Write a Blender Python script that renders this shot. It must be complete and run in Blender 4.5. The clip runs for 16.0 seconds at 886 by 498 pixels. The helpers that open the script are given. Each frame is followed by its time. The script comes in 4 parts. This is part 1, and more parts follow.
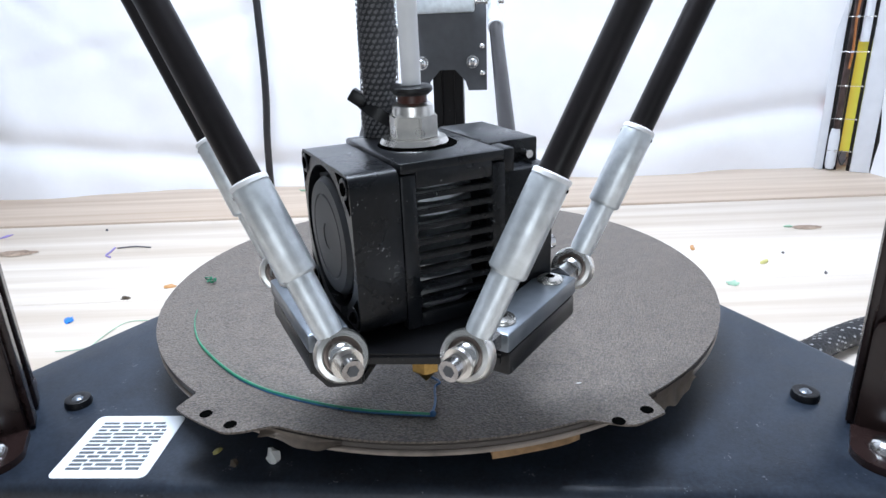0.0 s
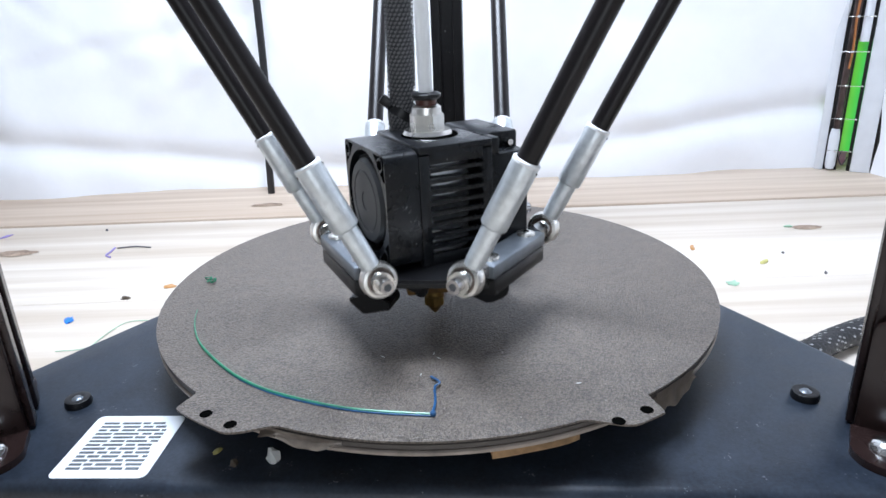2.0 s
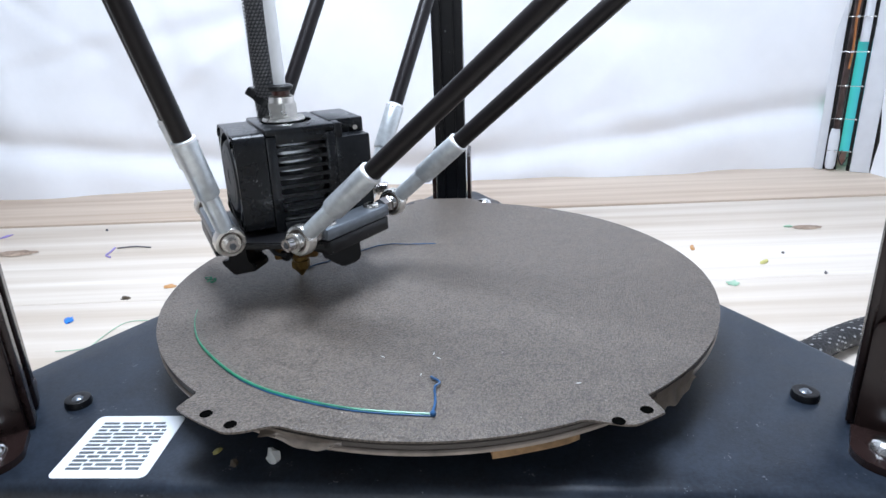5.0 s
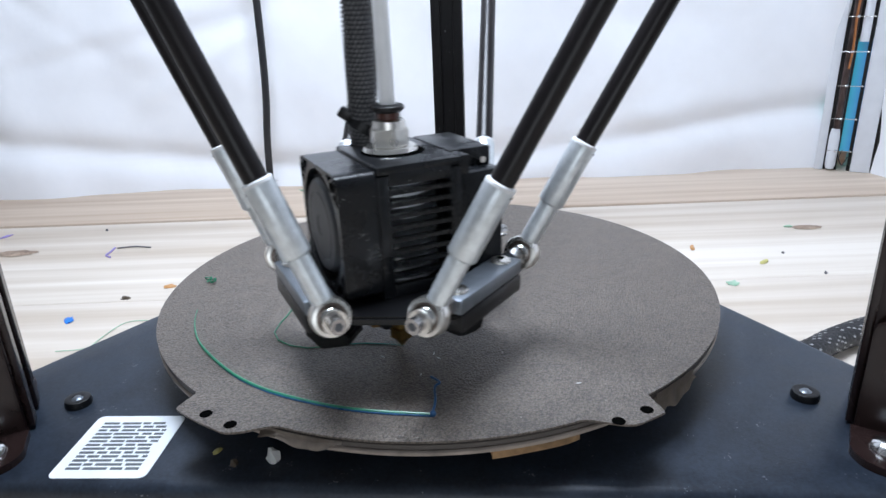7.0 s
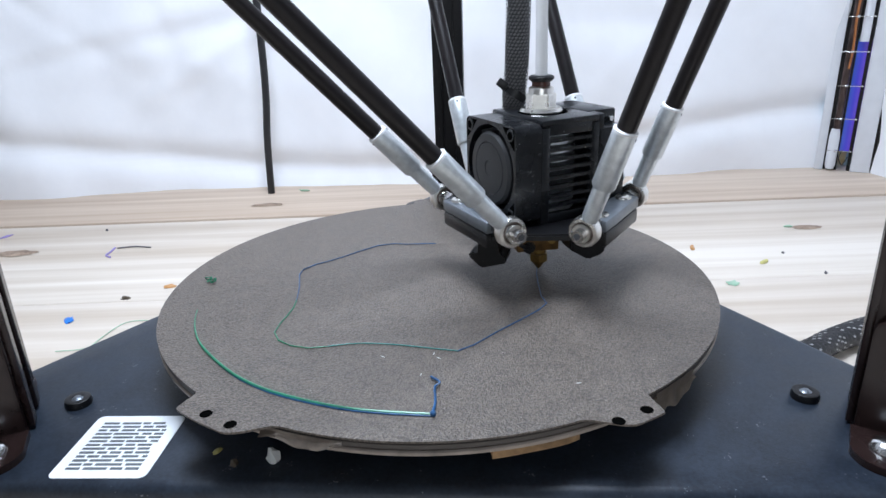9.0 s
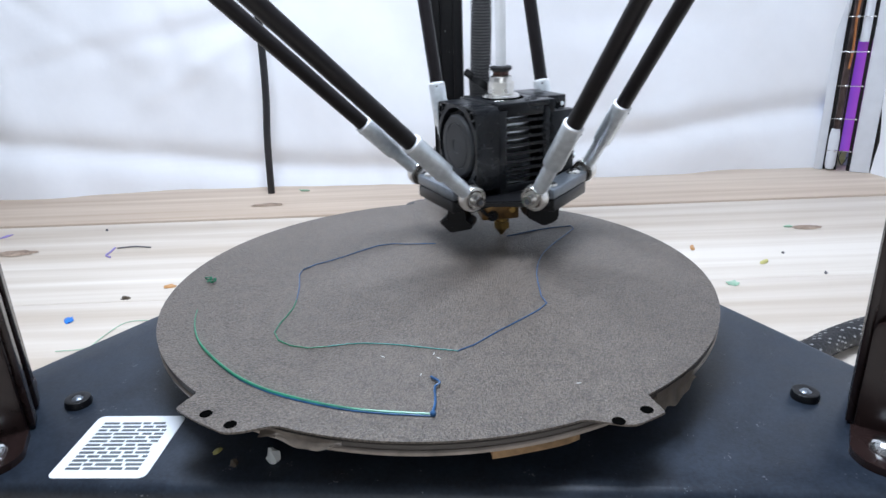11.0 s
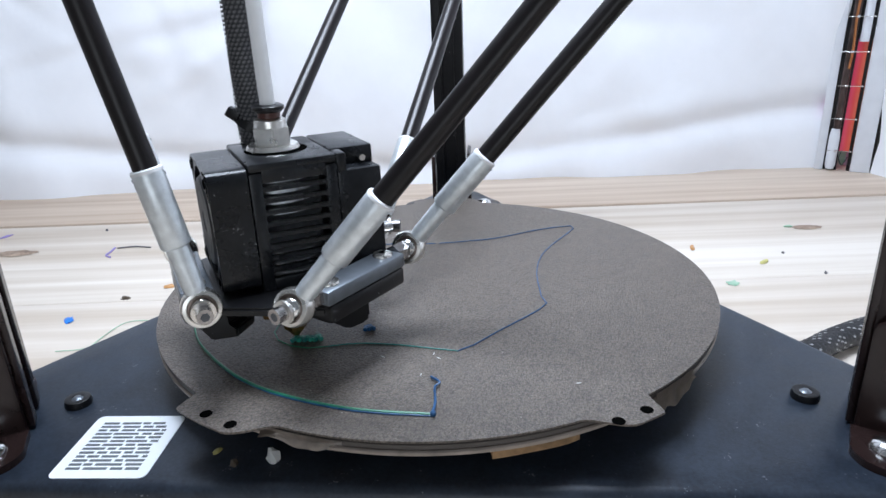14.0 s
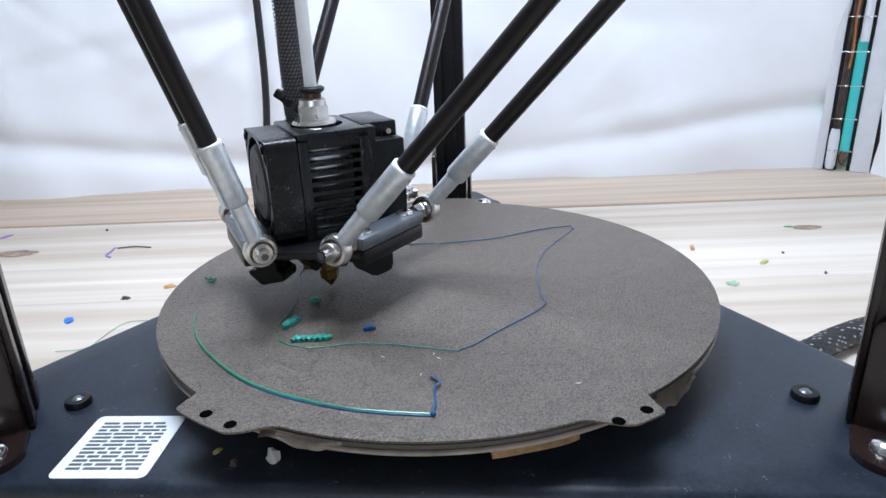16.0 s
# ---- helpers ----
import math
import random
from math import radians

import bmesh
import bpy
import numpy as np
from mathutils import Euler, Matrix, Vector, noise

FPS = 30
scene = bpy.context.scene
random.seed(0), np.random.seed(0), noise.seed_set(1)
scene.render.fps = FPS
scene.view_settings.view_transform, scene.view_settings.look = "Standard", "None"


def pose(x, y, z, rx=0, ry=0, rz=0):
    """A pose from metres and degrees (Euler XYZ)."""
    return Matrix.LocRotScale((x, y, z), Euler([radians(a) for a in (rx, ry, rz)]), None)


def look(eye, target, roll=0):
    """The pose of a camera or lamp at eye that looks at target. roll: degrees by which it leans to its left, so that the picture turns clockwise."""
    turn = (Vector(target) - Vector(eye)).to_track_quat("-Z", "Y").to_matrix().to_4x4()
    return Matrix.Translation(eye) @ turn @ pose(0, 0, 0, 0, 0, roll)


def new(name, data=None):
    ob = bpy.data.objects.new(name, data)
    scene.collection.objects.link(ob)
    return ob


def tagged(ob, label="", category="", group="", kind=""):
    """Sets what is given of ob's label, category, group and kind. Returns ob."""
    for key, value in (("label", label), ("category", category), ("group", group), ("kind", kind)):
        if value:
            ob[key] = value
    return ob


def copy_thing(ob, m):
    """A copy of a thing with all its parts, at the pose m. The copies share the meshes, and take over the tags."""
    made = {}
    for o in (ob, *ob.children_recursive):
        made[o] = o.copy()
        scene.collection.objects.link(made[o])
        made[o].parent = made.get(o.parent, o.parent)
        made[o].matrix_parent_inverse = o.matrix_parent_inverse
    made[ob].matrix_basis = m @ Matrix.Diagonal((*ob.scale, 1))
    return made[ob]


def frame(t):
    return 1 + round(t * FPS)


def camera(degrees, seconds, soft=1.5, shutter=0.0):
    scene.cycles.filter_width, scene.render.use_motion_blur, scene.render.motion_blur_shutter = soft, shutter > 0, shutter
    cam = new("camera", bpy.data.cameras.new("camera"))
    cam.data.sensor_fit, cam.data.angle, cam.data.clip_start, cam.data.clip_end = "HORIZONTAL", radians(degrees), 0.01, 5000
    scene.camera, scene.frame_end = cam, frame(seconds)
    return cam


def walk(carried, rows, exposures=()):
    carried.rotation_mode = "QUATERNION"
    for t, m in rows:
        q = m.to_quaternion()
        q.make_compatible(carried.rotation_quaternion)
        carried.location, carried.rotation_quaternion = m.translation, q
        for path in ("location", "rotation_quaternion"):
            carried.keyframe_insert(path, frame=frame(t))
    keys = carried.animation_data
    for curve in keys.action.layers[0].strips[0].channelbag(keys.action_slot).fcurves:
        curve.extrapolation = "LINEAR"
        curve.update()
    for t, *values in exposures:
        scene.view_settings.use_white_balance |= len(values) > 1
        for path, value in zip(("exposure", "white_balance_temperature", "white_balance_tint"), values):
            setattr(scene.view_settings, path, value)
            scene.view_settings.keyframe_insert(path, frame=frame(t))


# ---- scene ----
EYE = (0.0196, -0.2301, 0.0982)
PITCH, YAW, ROLL = 20.56, -4.26, -2.15
cam = camera(68.04, 16.0, shutter=0.6)
aim = pose(0, 0, 0, 90 - PITCH, 0, -YAW)
still = Matrix.Translation(EYE) @ aim @ pose(0, 0, 0, 0, 0, ROLL)
walk(cam, [(0, still), (16, still)], exposures=[(0, 0.30), (3.8, 0.30), (6.3, 0.0), (16, 0.0)])

# ---- light: a white tent lit by a cool white lamp panel in its roof, open to a room window in front ----
world = bpy.data.worlds.new("tent_daylight")
scene.world = world
world.use_nodes = True
world.node_tree.nodes["Background"].inputs[0].default_value = (0.80, 0.89, 1.0, 1)
world.node_tree.nodes["Background"].inputs[1].default_value = 0.22


def lamp(name, eye, target, sx, sy, power, color):
    data = bpy.data.lights.new(name, "AREA")
    data.shape, data.size, data.size_y, data.energy, data.color = "RECTANGLE", sx, sy, power, color
    ob = new(name, data)
    ob.matrix_world = look(eye, target)
    return ob


lamp("roof_lamp", (-0.030, 0.010, 0.46), (-0.015, 0.025, 0), 0.20, 0.20, 4.6, (0.74, 0.84, 1.0))
lamp("room_window", (0.05, -1.10, 0.12), (0.02, 0.0, 0.04), 0.55, 0.40, 1.4, (0.84, 0.91, 1.0))


# ---- materials ----
def mat(name, base, rough=0.5, metal=0.0, vary=0.15, scale=200.0, bump=0.0, bump_scale=None, coat=0.0, spec=0.5, rough_vary=0.1, stretch=(1, 1, 1), second=None):
    m = bpy.data.materials.new(name)
    m.use_nodes = True
    nt = m.node_tree
    b = nt.nodes["Principled BSDF"]
    tc = nt.nodes.new("ShaderNodeTexCoord")
    mp = nt.nodes.new("ShaderNodeMapping")
    mp.inputs["Scale"].default_value = stretch
    nt.links.new(tc.outputs["Object"], mp.inputs[0])

    def noisy(sc, detail=4):
        n = nt.nodes.new("ShaderNodeTexNoise")
        n.inputs["Scale"].default_value, n.inputs["Detail"].default_value = sc, detail
        nt.links.new(mp.outputs[0], n.inputs["Vector"])
        return n
    fine, wide = noisy(scale), noisy(scale / 9, 3)
    mx = nt.nodes.new("ShaderNodeMix")
    mx.data_type = "RGBA"
    dark = tuple(c * (1 - vary) for c in base)
    light = second or tuple(min(1, c * (1 + vary)) for c in base)
    mx.inputs[6].default_value, mx.inputs[7].default_value = (*dark, 1), (*light, 1)
    add = nt.nodes.new("ShaderNodeMath")
    add.operation = "ADD"
    half = nt.nodes.new("ShaderNodeMath")
    half.operation = "MULTIPLY_ADD"
    half.inputs[1].default_value, half.inputs[2].default_value = 1.6, -1.1
    nt.links.new(fine.outputs[0], add.inputs[0])
    nt.links.new(wide.outputs[0], add.inputs[1])
    nt.links.new(add.outputs[0], half.inputs[0])
    half.use_clamp = True
    nt.links.new(half.outputs[0], mx.inputs[0])
    nt.links.new(mx.outputs[2], b.inputs["Base Color"])
    rr = nt.nodes.new("ShaderNodeMapRange")
    rr.inputs["To Min"].default_value, rr.inputs["To Max"].default_value = max(0.02, rough - rough_vary), min(1, rough + rough_vary)
    nt.links.new(wide.outputs[0], rr.inputs[0])
    nt.links.new(rr.outputs[0], b.inputs["Roughness"])
    b.inputs["Metallic"].default_value = metal
    b.inputs["Coat Weight"].default_value = coat
    b.inputs["Specular IOR Level"].default_value = spec
    if bump:
        bn = nt.nodes.new("ShaderNodeBump")
        bn.inputs["Strength"].default_value, bn.inputs["Distance"].default_value = 1.0, bump
        src = noisy(bump_scale or scale, 3)
        nt.links.new(src.outputs[0], bn.inputs["Height"])
        nt.links.new(bn.outputs[0], b.inputs["Normal"])
    return m


def dusty(m, scale, cover, color=(0.30, 0.31, 0.32)):
    """Pale dust specks and scuffs over a material's colour."""
    nt = m.node_tree
    b = nt.nodes["Principled BSDF"]
    src = b.inputs["Base Color"].links[0].from_socket
    tc = nt.nodes.new("ShaderNodeTexCoord")
    specks = nt.nodes.new("ShaderNodeTexNoise")
    specks.inputs["Scale"].default_value, specks.inputs["Detail"].default_value = scale, 2
    where = nt.nodes.new("ShaderNodeTexNoise")
    where.inputs["Scale"].default_value, where.inputs["Detail"].default_value = scale / 7, 3
    for n in (specks, where):
        nt.links.new(tc.outputs["Object"], n.inputs["Vector"])
    mul = nt.nodes.new("ShaderNodeMath")
    mul.operation = "MULTIPLY"
    nt.links.new(specks.outputs[0], mul.inputs[0])
    nt.links.new(where.outputs[0], mul.inputs[1])
    cut = nt.nodes.new("ShaderNodeMapRange")
    cut.inputs["From Min"].default_value, cut.inputs["From Max"].default_value = cover, cover + 0.05
    nt.links.new(mul.outputs[0], cut.inputs[0])
    mx = nt.nodes.new("ShaderNodeMix")
    mx.data_type = "RGBA"
    mx.inputs[7].default_value = (*color, 1)
    nt.links.new(cut.outputs[0], mx.inputs[0])
    nt.links.new(src, mx.inputs[6])
    nt.links.new(mx.outputs[2], b.inputs["Base Color"])
    return m


def sheet_material():
    """Rough, slightly glossy pebbled coating."""
    m = mat("textured_sheet", (0.126, 0.103, 0.084), 0.42, 0, 0.22, 1500, rough_vary=0.05, spec=0.5)
    nt = m.node_tree
    b = nt.nodes["Principled BSDF"]
    tc = nt.nodes.new("ShaderNodeTexCoord")
    pebbles = nt.nodes.new("ShaderNodeTexVoronoi")
    pebbles.feature = "SMOOTH_F1"
    pebbles.inputs["Scale"].default_value = 1650
    grain = nt.nodes.new("ShaderNodeTexNoise")
    grain.inputs["Scale"].default_value, grain.inputs["Detail"].default_value = 2200, 2
    for n in (pebbles, grain):
        nt.links.new(tc.outputs["Object"], n.inputs["Vector"])
    mix = nt.nodes.new("ShaderNodeMath")
    mix.operation = "SUBTRACT"
    nt.links.new(grain.outputs[0], mix.inputs[0])
    nt.links.new(pebbles.outputs["Distance"], mix.inputs[1])
    bn = nt.nodes.new("ShaderNodeBump")
    bn.inputs["Strength"].default_value, bn.inputs["Distance"].default_value = 1.0, 0.00027
    nt.links.new(mix.outputs[0], bn.inputs["Height"])
    nt.links.new(bn.outputs[0], b.inputs["Normal"])
    # shade between pebbles put into the colour: tops lighter, pits darker
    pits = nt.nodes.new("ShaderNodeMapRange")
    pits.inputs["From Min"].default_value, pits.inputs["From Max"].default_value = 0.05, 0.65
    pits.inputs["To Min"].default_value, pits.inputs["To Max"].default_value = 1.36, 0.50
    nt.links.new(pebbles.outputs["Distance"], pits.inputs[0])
    pit_shade = nt.nodes.new("ShaderNodeMix")
    pit_shade.data_type, pit_shade.blend_type = "RGBA", "MULTIPLY"
    pit_shade.inputs[0].default_value = 1.0
    nt.links.new(b.inputs["Base Color"].links[0].from_socket, pit_shade.inputs[6])
    nt.links.new(pits.outputs[0], pit_shade.inputs[7])
    nt.links.new(pit_shade.outputs[2], b.inputs["Base Color"])
    return m


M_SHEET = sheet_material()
M_HOLE = mat("hole_dark", (0.002, 0.002, 0.002), 0.95, spec=0.0)
M_BED = mat("bed_edge", (0.055, 0.046, 0.040), 0.5, 0.1)
M_CORK = mat("cork", (0.26, 0.16, 0.08), 0.9, 0, 0.4, 400, 0.0003)
M_ALU = mat("cast_aluminium", (0.26, 0.22, 0.19), 0.5, 0.2, 0.3, 250)
M_PLATE = mat("powder_coat", (0.012, 0.018, 0.029), 0.40, 0, 0.2, 900, 0.00004, 2500, spec=0.42, rough_vary=0.12, second=(0.025, 0.035, 0.052))
M_BROWN = mat("tower_paint", (0.020, 0.011, 0.010), 0.26, 0, 0.2, 300, spec=0.4)
M_BLACK = mat("black_plastic", (0.006, 0.006, 0.007), 0.36, 0, 0.25, 500, 0.00003, 1500, spec=0.35)
M_HOUSING = mat("housing_plastic", (0.006, 0.007, 0.009), 0.28, 0, 0.3, 700, 0.00004, 1800, spec=0.30, rough_vary=0.05, second=(0.011, 0.012, 0.014))
M_FAN = mat("fan_rotor", (0.020, 0.021, 0.023), 0.45, spec=0.35)
M_CARBON = mat("carbon_rod", (0.008, 0.006, 0.0065), 0.33, 0, 0.3, 300, spec=0.32, rough_vary=0.08)
M_ZINC = mat("zinc", (0.72, 0.76, 0.78), 0.42, 0.80, 0.16, 450, 0.00004, 700, rough_vary=0.14)
M_LINER = mat("bronze_liner", (0.20, 0.16, 0.14), 0.35, 0.8, 0.3, 500)
M_STEEL = mat("steel", (0.72, 0.72, 0.72), 0.18, 1.0, 0.1, 600)
M_BOLT = mat("dark_bolt_steel", (0.40, 0.385, 0.38), 0.2, 1.0, 0.3, 700)
M_BAR = mat("bar_steel", (0.17, 0.19, 0.215), 0.34, 0.7, 0.15, 300, 0.00003, 600)
M_NICKEL = mat("nickel", (0.74, 0.72, 0.68), 0.28, 1.0, 0.15, 400)
M_BRASS = mat("brass", (0.38, 0.24, 0.08), 0.32, 1.0, 0.3, 600)
M_BLOCK = mat("heater_block", (0.21, 0.115, 0.04), 0.42, 0.6, 0.7, 260)
M_PTFE = mat("ptfe", (0.86, 0.87, 0.88), 0.45, 0, 0.05)
M_BRAID = mat("braid", (0.035, 0.036, 0.040), 0.55, 0, 0.3, 900)
M_WEAVE = mat("weave_thread", (0.12, 0.12, 0.125), 0.5, 0, 0.3, 700)
M_FLECK = mat("white_thread", (0.34, 0.34, 0.34), 0.5, 0, 0.2, 700)
M_WHITE = mat("white_collar", (0.82, 0.83, 0.84), 0.5)
M_CLOTH = mat("white_cloth", (0.86, 0.87, 0.90), 0.85, 0, 0.02, 60, 0.0006, 30)
M_POST = mat("white_post", (0.66, 0.68, 0.72), 0.5, 0, 0.05, 120)
M_LABEL = mat("label_paper", (0.82, 0.85, 0.88), 0.4, 0, 0.03)
M_INK = mat("label_ink", (0.10, 0.11, 0.12), 0.5)
M_CABLE = mat("cable_rubber", (0.012, 0.012, 0.014), 0.4)
M_TAPE = mat("foil_tape", (0.19, 0.155, 0.125), 0.32, 0.0, 0.4, 300, 0.0002, 300)
M_GREEN = mat("green_filament", (0.016, 0.20, 0.105), 0.3, 0, 0.3, 300)
M_BLUE = mat("blue_filament", (0.016, 0.085, 0.21), 0.3, 0, 0.3, 300)
M_MINT = mat("mint_filament", (0.04, 0.36, 0.27), 0.3, 0, 0.4, 500)
M_TEAL = mat("teal_filament", (0.02, 0.22, 0.20), 0.3, 0, 0.3, 300)


def wood_material():
    m = mat("pine", (0.55, 0.445, 0.345), 0.6, 0, 0.12, 60, 0.0002, 120, stretch=(0.05, 1.6, 1), second=(0.75, 0.685, 0.61))
    return m


M_PINE = wood_material()
M_PINE_WARM = mat("warm_pine", (0.47, 0.335, 0.235), 0.6, 0, 0.15, 60, 0.0002, 120, stretch=(0.05, 1.6, 1), second=(0.66, 0.55, 0.45))
dusty(M_PLATE, 1300, 0.425, (0.17, 0.18, 0.20))
dusty(M_HOUSING, 1500, 0.41)
dusty(M_BLACK, 1500, 0.44)
dusty(M_SHEET, 1300, 0.44, (0.40, 0.37, 0.33))
M_KNOT = mat("knot", (0.24, 0.15, 0.10), 0.6, 0, 0.45, 700, second=(0.46, 0.34, 0.25))


# ---- mesh helpers ----
def V(*a):
    return Vector(a)


def box(bm, size, at=(0, 0, 0), turn=None, bevel=0.0, seg=2):
    m = Matrix.Translation(at) @ (turn.to_4x4() if turn else Matrix())
    g = bmesh.ops.create_cube(bm, size=1, matrix=m @ Matrix.Diagonal((*size, 1)))
    if bevel:
        es = list({e for v in g["verts"] for e in v.link_edges})
        bmesh.ops.bevel(bm, geom=es, offset=bevel, segments=seg, affect="EDGES", profile=0.5)
    return bm


def rod_between(bm, a, b, r, r2=None, seg=24, caps=True):
    a, b = Vector(a), Vector(b)
    d = b - a
    m = Matrix.Translation((a + b) / 2) @ d.to_track_quat("Z", "Y").to_matrix().to_4x4()
    bmesh.ops.create_cone(bm, cap_ends=caps, segments=seg, radius1=r, radius2=r if r2 is None else r2, depth=d.length, matrix=m)
    return bm


def ball(bm, at, r, seg=20):
    bmesh.ops.create_uvsphere(bm, u_segments=seg, v_segments=seg // 2, radius=r, matrix=Matrix.Translation(at))
    return bm


def lathe(bm, profile, at=(0, 0, 0), axis=(0, 0, 1), seg=32):
    """Turn rings (radius, height) round the axis; closed into a ring when the profile is."""
    m = Matrix.Translation(at) @ Vector(axis).to_track_quat("Z", "Y").to_matrix().to_4x4()
    rings = []
    for r, h in profile:
        if r < 1e-6:
            rings.append([bm.verts.new(m @ V(0, 0, h))])
        else:
            rings.append([bm.verts.new(m @ V(r * math.cos(k * math.tau / seg), r * math.sin(k * math.tau / seg), h)) for k in range(seg)])
    for p, q in zip(rings, rings[1:]):
        for k in range(seg):
            a, b, c, d = p[k % len(p)], p[(k + 1) % len(p)], q[(k + 1) % len(q)], q[k % len(q)]
            vs = list(dict.fromkeys((a, b, c, d)))
            if len(vs) > 2:
                bm.faces.new(vs)
    return bm


def tube(bm, points, r, seg=12, closed_ends=True):
    """A round tube along points."""
    pts = [Vector(p) for p in points]
    rings, side = [], None
    for i, p in enumerate(pts):
        d = (pts[min(i + 1, len(pts) - 1)] - pts[max(i - 1, 0)]).normalized()
        if side is None:
            side = d.orthogonal().normalized()
        side = (side - d * side.dot(d)).normalized()
        up = d.cross(side)
        rad = r(i / (len(pts) - 1)) if callable(r) else r
        rings.append([bm.verts.new(p + rad * (math.cos(k * math.tau / seg) * side + math.sin(k * math.tau / seg) * up)) for k in range(seg)])
    for a, b in zip(rings, rings[1:]):
        for k in range(seg):
            bm.faces.new((a[k], a[(k + 1) % seg], b[(k + 1) % seg], b[k]))
    if closed_ends:
        bm.faces.new(rings[0][::-1])
        bm.faces.new(rings[-1])
    return bm


def prism(bm, outline, z0, z1):
    """An upright prism on an outline of (x, y)."""
    lo = [bm.verts.new((x, y, z0)) for x, y in outline]
    hi = [bm.verts.new((x, y, z1)) for x, y in outline]
    bm.faces.new(lo[::-1])
    bm.faces.new(hi)
    n = len(lo)
    for k in range(n):
        bm.faces.new((lo[k], lo[(k + 1) % n], hi[(k + 1) % n], hi[k]))
    return bm


def smooth_path(points, n=8):
    """Catmull-Rom through points."""
    pts = [Vector(p) for p in points]
    out = []
    for i in range(len(pts) - 1):
        a, b, c, d = pts[max(i - 1, 0)], pts[i], pts[i + 1], pts[min(i + 2, len(pts) - 1)]
        for k in range(n):
            t = k / n
            out.append(0.5 * (2 * b + (c - a) * t + (2 * a - 5 * b + 4 * c - d) * t * t + (3 * b - a - 3 * c + d) * t ** 3))
    return out + [pts[-1]]


def weave(points, r, around, pitch, fill, keep=1.0):
    """Small raised threads in a diagonal weave round a path."""
    bm = B()
    pts = [Vector(p) for p in points]
    run, row, side = 0.0, 0, None
    rnd = random.Random(5)
    for a, b in zip(pts, pts[1:]):
        d = (b - a)
        length = d.length
        d.normalize()
        side = side or d.orthogonal().normalized()
        side = (side - d * side.dot(d)).normalized()
        up = d.cross(side)
        while run < length:
            for k in range(around):
                if rnd.random() > keep:
                    continue
                ang = (k + 0.5 * (row % 2)) * math.tau / around
                w = math.tau / around * fill
                vs = []
                for da, dz, dr in ((-w, -0.30, 0.0), (0, -0.42, 0.00022), (w, 0.05, 0.00018), (w * 0.9, 0.42, 0.0), (0, 0.30, 0.00022), (-w, 0.1, 0.00018)):
                    q = ang + da
                    vs.append(bm.verts.new(a + d * (run + dz * pitch) + (r + dr) * (math.cos(q) * side + math.sin(q) * up)))
                bm.faces.new(vs)
            run += pitch
            row += 1
        run -= length
    return bm


def mesh_of(name, bm, material, sharp=38):
    bmesh.ops.recalc_face_normals(bm, faces=bm.faces)
    for f in bm.faces:
        f.smooth = True
    for e in bm.edges:
        e.smooth = len(e.link_faces) == 2 and e.calc_face_angle(0) < radians(sharp)
    me = bpy.data.meshes.new(name)
    bm.to_mesh(me)
    bm.free()
    me.materials.append(material)
    return me


def part(name, bm, material, parent, label=""):
    ob = new(name, mesh_of(name, bm, material))
    ob.parent = parent
    if label:
        ob["label"] = label
    return ob


def thing(name, bm, material, label, category, group="", kind=""):
    return tagged(new(name, mesh_of(name, bm, material)), label, category, group, kind)


def holder(name, label, category, group="", kind="", at=None):
    ob = tagged(new(name), label, category, group, kind)
    ob.empty_display_size = 0.01
    if at is not None:
        ob.matrix_basis = at
    return ob


B = bmesh.new
TABLE, BASE = -0.050, -0.017


# ---- machine constants ----
ARM, ARM_R, ARM_D, ARM_Z = 0.1964, 0.0280, 0.0488, 0.0271   # rod length; joints on the effector
TOWER_AIM = {"left": (-0.0830, -0.0448), "right": (0.0871, -0.0440), "rear": (-0.0013, 0.0993)}
TOWER_AZ = {"left": 210, "right": 330, "rear": 90}


def joint(name, side):
    a = radians(TOWER_AZ[name])
    return V(ARM_R * math.cos(a) - side * ARM_D / 2 * math.sin(a), ARM_R * math.sin(a) + side * ARM_D / 2 * math.cos(a), ARM_Z)


